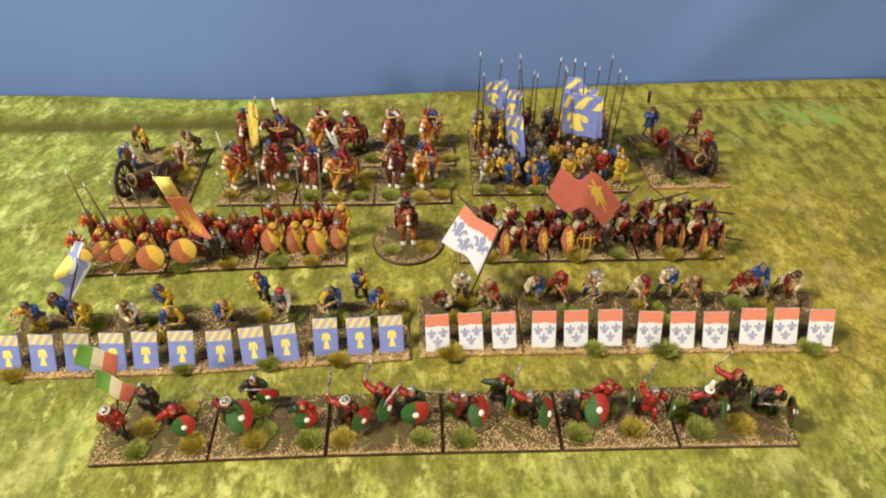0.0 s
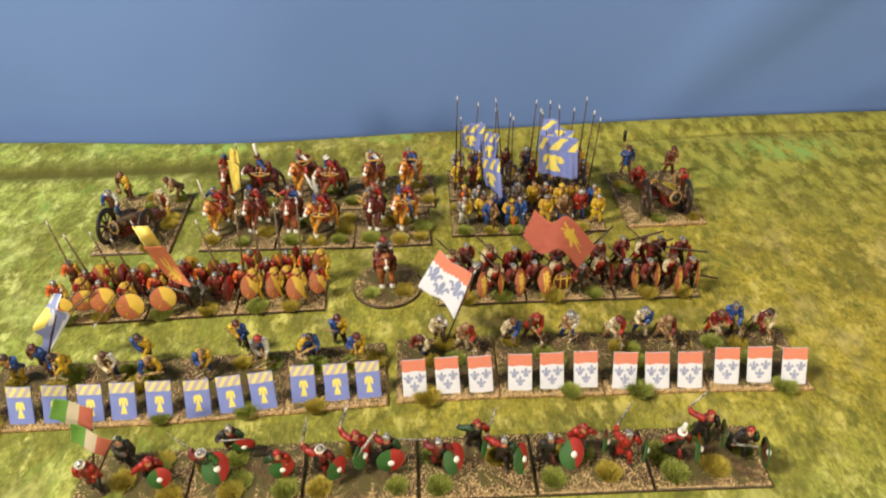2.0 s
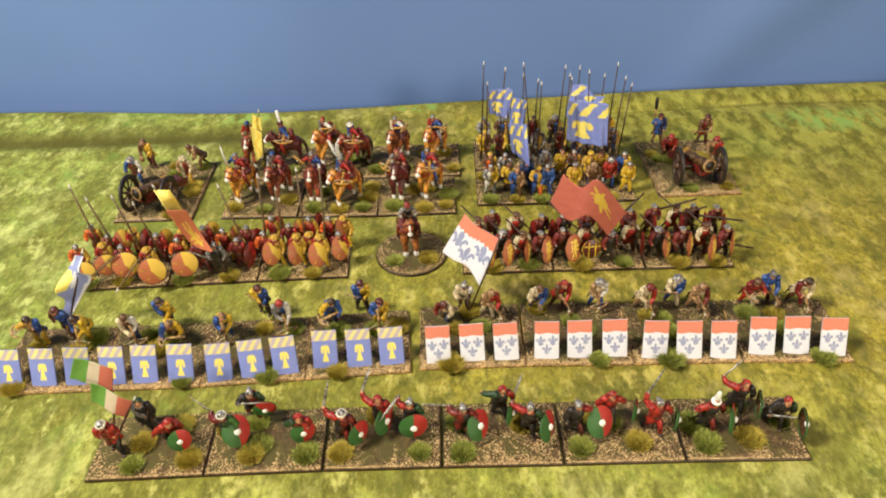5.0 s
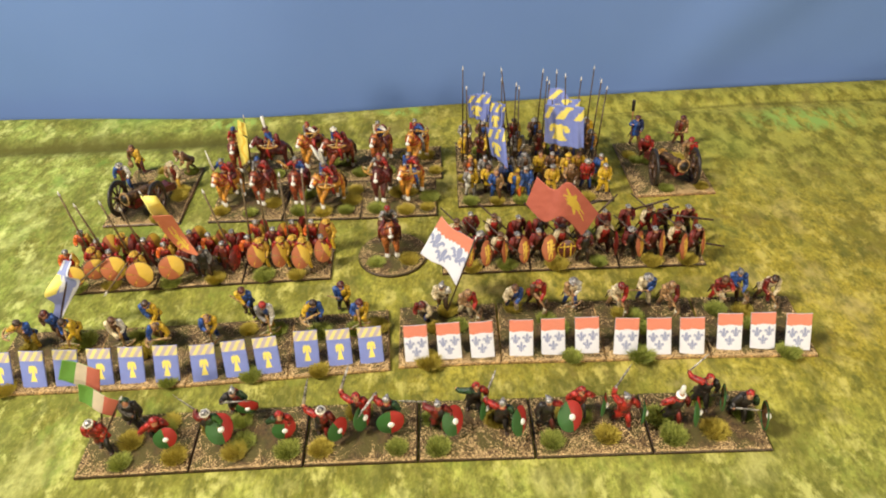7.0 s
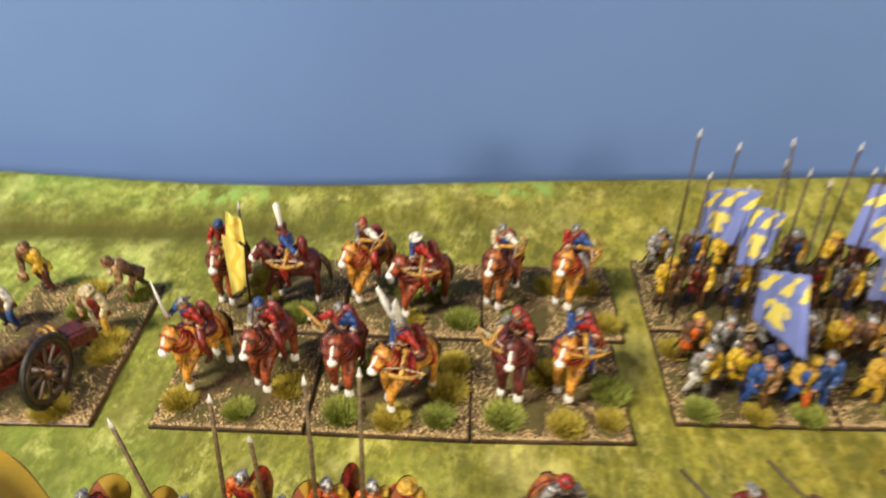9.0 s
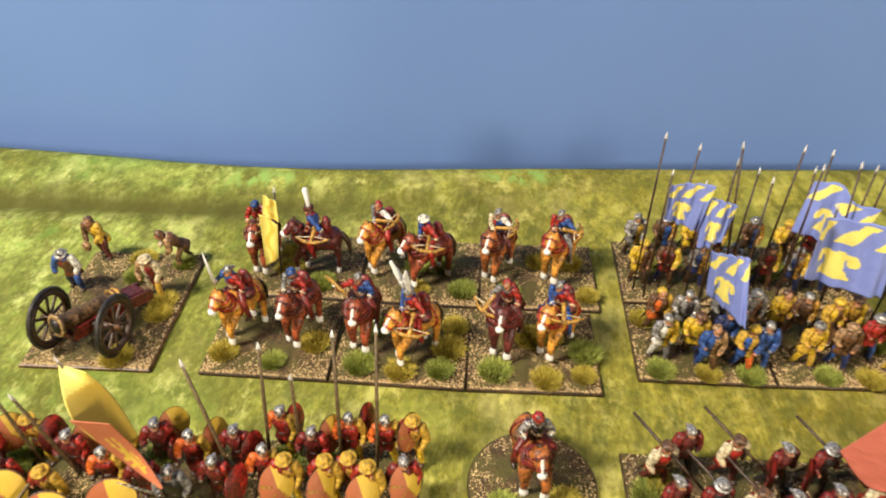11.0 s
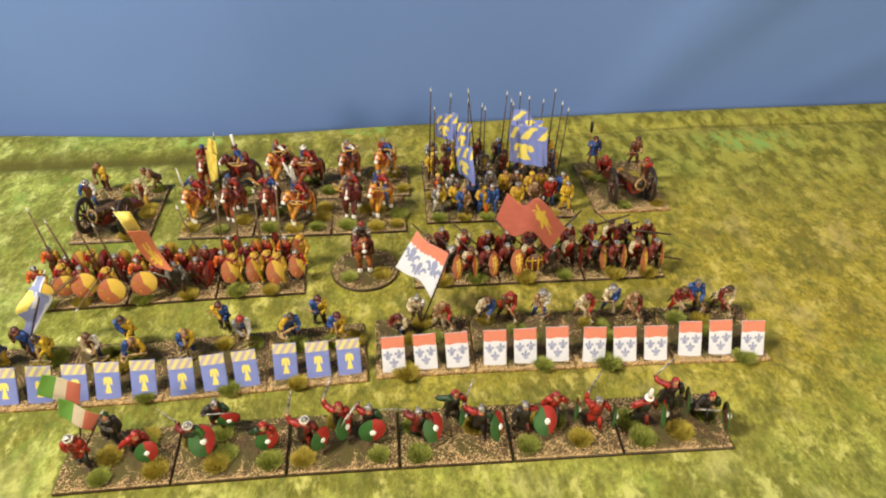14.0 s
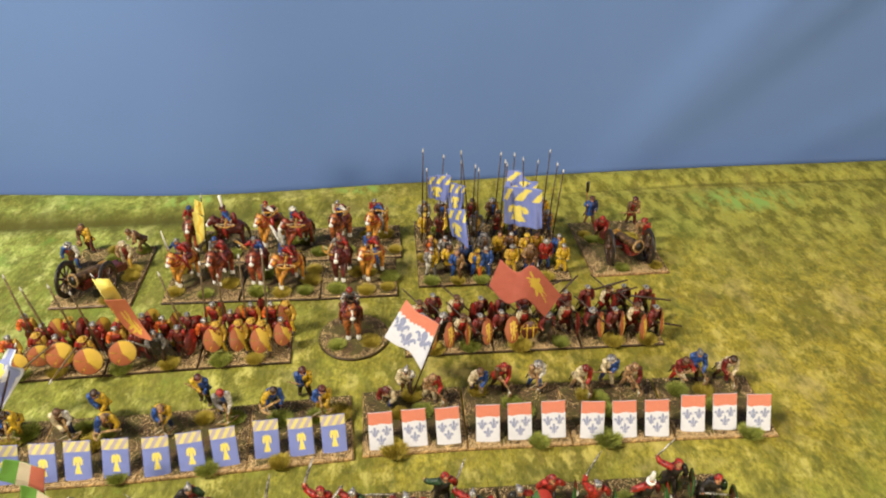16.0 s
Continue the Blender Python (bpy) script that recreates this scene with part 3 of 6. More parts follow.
# unseen room shell, added to close the place and bounce fill light
slab("floor", (-2.4, -2.6, -0.85), (2.4, 1.6, -0.75), "floor_board", None, "plain dark wooden floor, unseen, added to close the room and bounce light", "floor")
slab("wall_north", (-2.4, 1.5, -0.75), (2.4, 1.6, 1.75), "wall_paint", None, "plain cream painted wall behind the cloth, unseen, added to close the room", "wall")
slab("wall_south", (-2.4, -2.6, -0.75), (2.4, -2.5, 1.75), "wall_paint", None, "plain cream painted wall, unseen, added to close the room and bounce light", "wall")
slab("wall_west", (-2.5, -2.6, -0.75), (-2.4, 1.6, 1.75), "wall_paint", None, "plain cream painted wall, unseen, added to close the room and bounce light", "wall")
slab("wall_east", (2.4, -2.6, -0.75), (2.5, 1.6, 1.75), "wall_paint", None, "plain cream painted wall, unseen, added to close the room and bounce light", "wall")
slab("ceiling", (-2.5, -2.6, 1.75), (2.5, 1.6, 1.85), "ceiling_paint", None, "plain white painted ceiling, unseen, added to close the room and bounce light", "ceiling")

table = tagged(new("table"), "wooden table under the grass mat", "table")
slab("tabletop", (-0.95, -0.35, -0.035), (0.95, 0.585, -0.003), "table_wood", table, kind="")
for x in (-0.88, 0.88):
    for y in (-0.28, 0.53):
        slab("leg", (x - 0.03, y - 0.03, -0.75), (x + 0.03, y + 0.03, -0.035), "table_wood", table, kind="")


def edge_y(x):
    """The far edge of the mat, slightly wavy."""
    return 0.607 + 0.013 * math.tanh((x - 0.1) / 0.22) + 0.012 * math.exp(-((x + 0.42) / 0.14) ** 2) * (1 if x > -0.42 else 1) - 0.006 * math.exp(-((x + 0.16) / 0.1) ** 2)


def fold_y(x):
    return 0.56 + 0.02 * math.tanh((x - 0.05) / 0.2)


def build_mat():
    nx, ny = 150, 120
    verts, faces = [], []
    for top in (1, 0):
        for j in range(ny + 1):
            for i in range(nx + 1):
                x = -0.9 + 1.8 * i / nx
                v = j / ny
                y = -0.32 + v * (edge_y(x) + 0.32)
                z = -0.0003 + 0.0006 * noise.noise((x * 9, y * 9, 3.1)) * (1 if y > 0.53 or y < 0.17 else 0.1)
                f = fold_y(x)
                weight = 1 - 0.75 * math.exp(-((x - 0.02) / 0.16) ** 2)
                z -= 0.0028 * weight * math.exp(-((y - f) / 0.007) ** 2)
                z += 0.002 * max(0.0, min(1.0, (y - f) / 0.014))
                z -= 0.004 * max(0.0, (y - edge_y(x) + 0.012) / 0.012) ** 2
                verts.append((x, y, z if top else -0.0028 - (0.012 if j == ny else 0)))
    w, n = nx + 1, (nx + 1) * (ny + 1)
    for j in range(ny):
        for i in range(nx):
            q = (j * w + i, j * w + i + 1, (j + 1) * w + i + 1, (j + 1) * w + i)
            faces.append(q)
            faces.append(tuple(k + n for k in q[::-1]))
    for i in range(nx):
        faces.append((i + 1, i, i + n, i + 1 + n))
        faces.append((ny * w + i, ny * w + i + 1, ny * w + i + 1 + n, ny * w + i + n))
    for j in range(ny):
        faces.append((j * w, (j + 1) * w, (j + 1) * w + n, j * w + n))
        faces.append(((j + 1) * w + nx, j * w + nx, j * w + nx + n, (j + 1) * w + nx + n))
    me = bpy.data.meshes.new("ground")
    me.from_pydata(verts, [], faces)
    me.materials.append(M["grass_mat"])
    me.polygons.foreach_set("use_smooth", [True] * len(faces))
    return tagged(new("ground", me), "printed green and yellow grass gaming mat lying on the table", "grass mat", kind="structure")


build_mat()


def build_cloth():
    nx, nz = 160, 90
    folds = ((0.36, 0.14, 0.85, 0.014, 0.03), (0.5, 0.22, 0.7, 0.012, 0.03), (0.62, 0.1, 0.4, 0.012, 0.03))
    verts, faces = [], []
    for back in (0, 1):
        for j in range(nz + 1):
            for i in range(nx + 1):
                x, z = -1.3 + 2.6 * i / nx, -0.2 + 1.4 * j / nz
                y = edge_y(x) + 0.022 + 0.03 * z + 0.002 * math.sin(x * 5 + 1) * min(1, z * 4 + 0.2)
                for fx, fz, slope, depth, width in folds:
                    off = (x - fx) - (z - fz) / slope * 0.75
                    y -= depth * math.exp(-(off / width) ** 2) * min(1.0, 0.15 + 3.2 * max(0, z))
                verts.append((x, y + 0.002 * back, z))
    w, n = nx + 1, (nx + 1) * (nz + 1)
    for j in range(nz):
        for i in range(nx):
            q = (j * w + i, j * w + i + 1, (j + 1) * w + i + 1, (j + 1) * w + i)
            faces.append(q)
            faces.append(tuple(k + n for k in q[::-1]))
    for i in range(nx):
        for row in (0, nz):
            faces.append((row * w + i, row * w + i + 1, row * w + i + 1 + n, row * w + i + n))
    me = bpy.data.meshes.new("backdrop")
    me.from_pydata(verts, [], faces)
    me.materials.append(M["blue_cloth"])
    me.polygons.foreach_set("use_smooth", [True] * len(faces))
    return tagged(new("backdrop", me), "plain blue fabric backdrop with soft diagonal folds", "backdrop", kind="structure")


build_cloth()

# ---- stands: a thin sanded base with everything glued on it ----
BASE = 1.8  # base thickness in mm
rng = random.Random(7)


def base_mesh(w, d, r, rim="dark_brown"):
    """A thin slab with rough earth on top; r > 0: round."""
    s = Shape()
    if r:
        outline = [(r * math.cos(2 * math.pi * k / 40), r * math.sin(2 * math.pi * k / 40)) for k in range(40)]
    else:
        outline = [(-w / 2, 0), (w / 2, 0), (w / 2, d), (-w / 2, d)]
        outline = [(a[0] + (b[0] - a[0]) * t / 12, a[1] + (b[1] - a[1]) * t / 12) for a, b in zip(outline, outline[1:] + outline[:1]) for t in range(12)]
    n = len(outline)
    cx, cy = (0, 0) if r else (0, d / 2)
    rows = [(1.0, 0.0), (1.0, BASE - 0.5), (0.985, BASE - 0.1)]
    verts = [(cx + (x - cx) * k, cy + (y - cy) * k, z) for k, z in rows for x, y in outline]
    side = [(i * n + k, i * n + (k + 1) % n, (i + 1) * n + (k + 1) % n, (i + 1) * n + k) for i in range(2) for k in range(n)]
    s.put(verts, side, rim, True)
    inner = [(0.985, 0), (0.9, 0.15), (0.65, 0.3), (0.35, 0.4), (0.02, 0.4)]
    verts = [(cx + (x - cx) * k, cy + (y - cy) * k, BASE - 0.1 + up + 0.5 * noise.noise((x * k * 0.3, y * k * 0.3, w)) * (up > 0)) for k, up in inner for x, y in outline]
    s.put(verts, [(i * n + k, i * n + (k + 1) % n, (i + 1) * n + (k + 1) % n, (i + 1) * n + k) for i in range(4) for k in range(n)] + [tuple(range(4 * n, 5 * n))], "base_earth")
    return s.mesh("base")


def gravel_mesh(w, d, r, seed):
    g = random.Random(seed)
    s = Shape()
    count = int(math.pi * r * r * 1.5 if r else w * d * 1.9)
    for _ in range(count):
        if r:
            a, q = g.uniform(0, 6.283), r * 0.96 * math.sqrt(g.random())
            x, y = q * math.cos(a), q * math.sin(a)
        else:
            x, y = g.uniform(-w / 2 + 0.7, w / 2 - 0.7), 0.7 + (d - 1.4) * g.random() ** (2.4 if d == 51 else 1.45)
        k, a = g.uniform(0.18, 0.46), g.uniform(0, 3.14)
        c, sn = math.cos(a), math.sin(a)
        pts = [(k * 1.3, 0, 0), (0, k, 0), (-k * 1.3, 0, 0), (0, -k, 0), (k * 0.2, k * 0.1, k * 0.85)]
        pts = [(x + px * c - py * sn, y + px * sn + py * c, BASE + 0.05 + pz) for px, py, pz in pts]
        s.put(pts, [(0, 1, 4), (1, 2, 4), (2, 3, 4), (3, 0, 4)], "gravel", True)
    return s.mesh("gravel")


def tuft_mesh(mat, seed, wide=4.4, high=4.2, count=950):
    g = random.Random(seed)
    s = Shape()
    for _ in range(count):
        a, q = g.uniform(0, 6.283), wide * 0.75 * math.sqrt(g.random())
        x, y = q * math.cos(a), q * math.sin(a)
        h = high * g.uniform(0.55, 1.0) * (1 - 0.35 * (q / wide) ** 2)
        tip = (x * 1.45 + g.uniform(-1, 1), y * 1.45 + g.uniform(-1, 1), h)
        b, k = g.uniform(0, 3.14), 0.16
        dx, dy = k * math.cos(b), k * math.sin(b)
        mid = ((x + tip[0]) / 2 - x * 0.05, (y + tip[1]) / 2 - y * 0.05, h * 0.6)
        s.put([(x - dx, y - dy, 0), (x + dx, y + dy, 0), (mid[0] + dx, mid[1] + dy, mid[2]), (mid[0] - dx, mid[1] - dy, mid[2]), tip], [(0, 1, 2, 3), (3, 2, 4)], mat, True)
    return s.mesh("grass_tuft")


TUFTS = {m: [tuft_mesh("tuft_" + m, k, 5.4 + 0.5 * (k % 3), 4.4 + 0.6 * (k % 2)) for k in range(3)] for m in ("green", "olive")}
BASES, GRAVEL = {}, {}


def stand(name, label, category, group, left, right, depth, tufts=(), round_r=0.0, rim="dark_brown"):
    """A base between its front corners (metres), with gravel and tufts. tufts: (along, back, kind) in mm from the front left corner."""
    (x0, y0), (x1, y1) = left, right
    wide = round(math.hypot(x1 - x0, y1 - y0) * 1000, 0) - 0.6 if not round_r else 0
    turn = math.degrees(math.atan2(y1 - y0, x1 - x0))
    ob = tagged(new(name), label, category, group)
    ob.matrix_basis = pose((x0 + x1) / 2, (y0 + y1) / 2, 0, 0, 0, turn)
    key = (wide, depth, round_r)
    if (key, rim) not in BASES:
        BASES[key, rim] = base_mesh(*key, rim)
    part("base", BASES[key, rim], ob)
    seed = rng.randrange(3)
    if (key, seed) not in GRAVEL:
        GRAVEL[key, seed] = gravel_mesh(*key, seed)
    part("gravel", GRAVEL[key, seed], ob, label="tan and brown gravel", kind="stuff")
    scatter = random.Random(int(1e4 * (x0 + y0 + 1)))
    extra = [(scatter.uniform(6, wide - 6), scatter.uniform(depth * 0.5, depth - 5), scatter.choice(("green", "olive"))) for _ in range(2 if depth < 60 else 4)] if wide else []
    for along, back, kind in [*tufts, *extra]:
        m = pose((along - wide / 2) / 1000, back / 1000, (BASE - 0.2) / 1000, 0, 0, rng.uniform(0, 360))
        k = rng.uniform(1.05, 1.35)
        part("grass_tuft", rng.choice(TUFTS[kind]), ob, m @ Matrix.Diagonal((k, k, k * 0.8, 1)), kind + " static grass tuft")
    return ob


def on(ob, x, y, z=BASE, turn=0.0, rx=0.0, ry=0.0):
    """The pose under a stand of a spot given in world metres; z in mm, turn in degrees about z in the stand."""
    local = ob.matrix_basis.inverted() @ Vector((x, y, 0))
    return pose(local.x, local.y, z / 1000, rx, ry, turn)


def world_part(name, shape, ob, label=""):
    """A part whose shape is given in world places (mm)."""
    return part(name, shape, ob, ob.matrix_basis.inverted(), label)


def pole(ob, a, b, r=0.72, tip=3.0, name="spear", label="thin wooden spear with a steel tip"):
    """A shaft between world places in metres, with a steel point."""
    a, b = Vector(a) * 1000, Vector(b) * 1000
    s = Shape()
    d = (b - a).normalized()
    length = (b - a).length
    s.lathe(a, b, [(0, r * 0.9), (length * 0.5, r), (length, r * 0.8)], "shaft_brown" if name == "spear" else "dark_brown", 7)
    if tip:
        s.lathe(b - d * 1.0, b + d * tip, [(0, r), (0.9, r), (1.0, r * 1.3), (tip * 0.5, r * 1.15), (tip + 1, 0.1)], "tip_silver", 6, 0.5)
    return world_part(name, s, ob, label)


def round_shield(a, b, R=7.0, tall=1.0, split=0.6, boss="white", device="", rays=False):
    """A domed disc in two colours, facing -y, split along a line."""
    s = Shape()
    seg, rings = 36, 12
    for side in (0, 1):
        verts = []
        for i in range(rings + 1):
            q = i / rings
            for k in range(seg):
                w = 2 * math.pi * k / seg
                verts.append((R * q * math.cos(w), -1.6 * (1 - q * q) + 0.5 * side, R * tall * q * math.sin(w)))
        for i in range(rings):
            for k in range(seg):
                k2 = (k + 1) % seg
                w = 2 * math.pi * (k + 0.5) / seg
                f = (i * seg + k, (i + 1) * seg + k, (i + 1) * seg + k2, i * seg + k2)
                name = a if math.cos(w - split) > 0 else b
                q = (i + 0.5) / rings
                if rays:
                    name = a if -0.65 < (w + 3.6) % 6.283 - 3.6 < 2.0 else "ochre" if k % 7 == 3 and q < 0.9 else b
                if device and q < 0.88 and in_beast(q * math.cos(w) / 1.5, q * math.sin(w) / 1.5):
                    name = device
                s.put([verts[j] for j in (f if not side else f[::-1])], [(0, 1, 2, 3)], name if not side else "brown")
    s.ring((0, 0.25, 0), (0, 1, 0), R, 0.4, "yellow" if a == "maroon" else "brown" if rays else b, 28, 5)
    if a == "maroon":
        for q in (-2.2, 2.2):
            s.limb((q, -1.5, 5), (q, -1.5, -5), 0.5, 0.5, "yellow", 6)
        s.limb((-5, -1.5, 2.5), (5, -1.5, 2.5), 0.5, 0.5, "yellow", 6)
    if boss:
        s.ball((0, -1.7, 0), (1.8, 1.2, 1.8), boss, 10, 7)
    return s


SHIELDS = {
    "green_red": round_shield("shield_red", "shield_green", 7.2, 1.15, 0.4, "bright_white").mesh("shield"),
    "yellow_orange": round_shield("shield_yellow", "shield_orange", 8.2, 1.0, 0.75, "", rays=True).mesh("shield"),
    "yellow_oval": round_shield("shield_yellow", "shield_orange", 6.2, 1.35, 0.8, "", rays=True).mesh("shield"),
    "orange_oval": round_shield("shield_orange", "shield_orange", 5.2, 1.75, 0.5, "", "paper_gold").mesh("shield"),
    "maroon_oval": round_shield("red", "dark_red", 5.2, 1.7, 0.5, "").mesh("shield"),
    "yellow_frame": round_shield("maroon", "maroon", 6.0, 1.1, 0.5, "").mesh("shield"),
    "orange_gold": round_shield("shield_orange", "shield_orange", 6.2, 1.5, 0.5, "", "paper_gold").mesh("shield"),
}


def shield(ob, kind, x, y, z, turn=0.0, tip=12.0, roll=0.0, scale=1.0):
    labels = dict(green_red="round shield half green half red, white boss", yellow_orange="round shield in yellow and orange quarters", yellow_oval="oval yellow and orange shield",
                  orange_oval="long orange shield with a gold beast", maroon_oval="long dark red shield", orange_gold="orange shield with a yellow beast", yellow_frame="dark red shield with a yellow frame")
    part("shield", SHIELDS[kind], ob, on(ob, x, y, z, 0) @ pose(0, 0, 0, -tip, 0, 0) @ pose(0, 0, 0, 0, roll, turn) @ Matrix.Scale(scale, 4), labels[kind])


CAST = {}


def figure(ob, key, x, y, turn=0.0, label="", z=BASE - 0.2, size=1.08):
    """A figurine from the CAST on a stand, at world x, y; turn: degrees away from facing the camera."""
    part("figurine", CAST[key], ob, on(ob, x, y, z, turn) @ Matrix.Scale(size, 4), label or key.replace("_", " "))


def figure_mounted(ob, key, x, y, turn=0.0):
    figure(ob, key, x, y, turn, size=0.95)


def dress(words):
    """Colours from seven words: body halves, sleeves, legs, hat."""
    return dict(zip(("body", "body2", "arm", "arm2", "leg", "leg2", "hat"), words.split()))


def cast(key, shape):
    CAST[key] = shape.mesh("figurine", rough=0.42)


# ---- front row: six skirmish stands with round shields ----
def fencer(ob, label, words, hat, stance, turn, grips, weapon, aim, cape, x, y):
    lean, tilt, crouch = stance
    cast(label, foot_soldier(dress(words), hat, lean, tilt, crouch, 3.2, grips, weapon, aim, cape))
    figure(ob, label, x, y, turn, size=1.0)


FRONT = [(-0.1770, 0.196), (-0.1185, 0.198), (-0.0593, 0.1995), (0.0, 0.200), (0.0605, 0.200), (0.1208, 0.2005), (0.1815, 0.2003)]
front_tufts = [((22, 7, "green"), (50, 9, "olive"), (24, 20, "olive")), ((22, 10, "olive"), (26, 16, "green"), (50, 9, "green")), ((8, 9, "olive"), (48, 8, "green")),
               ((10, 7, "green"), (40, 24, "olive")), ((9, 9, "green"), (38, 11, "olive")), ((12, 9, "green"), (34, 12, "olive"), (52, 22, "green"))]
skirmish = [stand("skirmish_stand", "brown gravel base of sword and buckler skirmish figurines", "miniature stand", "skirmish stands", FRONT[i], FRONT[i + 1], 39, front_tufts[i]) for i in range(6)]
fencer(skirmish[0], "standard bearer in red cape with white turban", "dark_red red red red grey black white", "turban", (0.2, -0.1, 0.05), 10, ((-3, -4, 17), (3, -4, 16)), "", (0, 0, 1), "red", -0.1655, 0.2135)
fencer(skirmish[0], "fighter in black armour with green hood", "black black grey black black black dark_green", "hair", (0.3, 0.15, 0.1), 10, ((3, -6, 14), (6, -5, 11)), "blade2", (0.6, -0.6, -0.4), "", -0.1556, 0.2288)
fencer(skirmish[0], "crouching swordsman in red cloak", "dark_red red red red black dark_red red", "hair", (0.5, 0.2, 0.3), 15, ((-7, -5, 12), (5, -5, 12)), "", (0, 0, 1), "red", -0.1395, 0.22)
fencer(skirmish[1], "swordsman with white turban in black", "black dark_green dark_red green maroon dark_red white", "turban", (0.2, 0, 0.1), 5, ((-6, 3, 21), (5, -4, 14)), "blade", (-0.8, 0.5, 0.4), "", -0.1084, 0.218)
fencer(skirmish[1], "helmeted swordsman with red cape", "black dark_red black dark_green dark_red maroon steel", "sallet", (0.35, 0.1, 0.1), 10, ((-5, -7, 19), (6, -6, 16)), "blade", (1, -0.1, -0.05), "red", -0.0996, 0.2342)
fencer(skirmish[1], "crouching swordsman in red hood", "dark_red red dark_green red black dark_red red", "hair", (0.4, 0.05, 0.25), 10, ((-6, -2, 14), (4, -5, 13)), "", (0, 0, 1), "", -0.072, 0.2199)
fencer(skirmish[2], "turbaned swordsman with sword raised", "black dark_red red dark_red brown dark_red white", "turban", (0.2, 0.1, 0.12), 0, ((-8, 1, 24), (6, -4, 14)), "blade", (0.25, 0.5, 1), "", -0.0499, 0.2178)
fencer(skirmish[2], "swordsman in red hood with sword raised", "black dark_red red red dark_red maroon red", "hair", (0.25, 0, 0.05), 0, ((-8, 1, 25), (5, -4, 15)), "blade", (0.35, 0.6, 0.8), "", -0.0314, 0.2262)
fencer(skirmish[2], "helmeted swordsman with red sleeve raised", "black black red dark_green dark_red maroon steel", "sallet", (0.25, 0, 0.1), -5, ((-6, -1, 25), (5, -4, 14)), "blade", (-0.5, -0.5, -0.5), "", -0.0152, 0.224)
fencer(skirmish[3], "helmeted swordsman in dark red", "dark_red black dark_red dark_red black maroon steel", "sallet", (0.2, 0, 0.12), 10, ((-6, 2, 22), (6, -4, 15)), "blade", (-1, 0.1, 0.2), "", 0.0107, 0.2191)
fencer(skirmish[3], "swordsman in red hood and black coat", "black black dark_green red black black red", "hair", (0.3, 0.05, 0.0), 10, ((-9, 1, 20), (6, -3, 16)), "blade2", (0.5, 0.5, 0.7), "", 0.03, 0.2305)
fencer(skirmish[3], "helmeted swordsman in black with red sleeve", "black black red dark_green black black steel", "sallet", (0.25, 0.05, 0.15), -10, ((-9, 2, 20), (6, -4, 14)), "", (0, 0, 1), "", 0.0443, 0.2198)
fencer(skirmish[4], "helmeted swordsman in black", "black black black red black maroon steel", "sallet", (0.15, 0, 0.12), 10, ((-5, -2, 13), (7, -2, 18)), "", (0, 0, 1), "", 0.0676, 0.2189)
fencer(skirmish[4], "swordsman with broad red shoulders", "red dark_red red red black black red", "hair", (0.35, 0, 0.05), 0, ((-6, -3, 15), (7, -2, 16)), "", (0, 0, 1), "red", 0.0855, 0.2268)
fencer(skirmish[4], "helmeted swordsman in red with sword raised", "red dark_red red red dark_red red steel", "sallet", (0.2, 0, 0.1), 5, ((-5, 2, 27), (7, -3, 15)), "blade", (0.75, 0.5, 0.8), "", 0.1076, 0.2198)
fencer(skirmish[5], "fighter with white plumed hat", "black black red dark_red black dark_red white", "plume", (0.2, 0.05, 0.1), 10, ((-8, -1, 17), (6, -3, 15)), "", (0, 0, 1), "", 0.134, 0.2199)
fencer(skirmish[5], "swordsman in red hood with sword behind", "black black red black black black red", "hair", (0.25, 0.1, 0.0), -5, ((-8, 4, 22), (6, -3, 15)), "blade", (0.85, 0.5, 0.6), "", 0.1518, 0.2303)
fencer(skirmish[5], "swordsman in black with red hood and levelled sword", "black black black dark_green black black red", "hair", (0.35, 0.15, 0.12), -10, ((-5, -7, 14), (6, -3, 14)), "blade", (1, 0, 0.05), "", 0.1695, 0.222)
shield(skirmish[0], "green_red", -0.1309, 0.2113, 12, 20, 12, 10, 0.8)
shield(skirmish[1], "green_red", -0.103, 0.2151, 13.5, 36, 38, 0, 1.0)
shield(skirmish[1], "green_red", -0.0913, 0.2286, 14, 15, -10, -18, 0.8)
shield(skirmish[1], "green_red", -0.0696, 0.2152, 11.5, 18, 5, 25, 0.85)
shield(skirmish[2], "green_red", -0.0413, 0.2135, 12, 48, 4, 0, 0.9)
shield(skirmish[2], "green_red", -0.0288, 0.2204, 13, 58, 14, 0, 1.0)
shield(skirmish[2], "green_red", -0.0139, 0.2165, 12.5, 8, 4, 20, 1.0)
shield(skirmish[3], "green_red", 0.0187, 0.2159, 13, 42, 34, 0, 1.0)
shield(skirmish[3], "green_red", 0.0352, 0.2229, 14, 72, 5, 0, 0.9)
shield(skirmish[3], "green_red", 0.0531, 0.2144, 13, 56, 32, 0, 1.0)
shield(skirmish[4], "green_red", 0.0796, 0.2159, 13.5, 22, 34, 5, 1.02)
shield(skirmish[4], "green_red", 0.0982, 0.2228, 13.5, 68, 6, 0, 0.85)
shield(skirmish[4], "green_red", 0.1177, 0.2171, 13, 72, 0, 30, 0.85)
shield(skirmish[5], "green_red", 0.1452, 0.2166, 13, 64, 24, 0, 1.0)
shield(skirmish[5], "green_red", 0.1612, 0.2245, 14, 74, 8, 0, 0.95)
shield(skirmish[5], "green_red", 0.1796, 0.2135, 12, 78, 10, 0, 1.0)


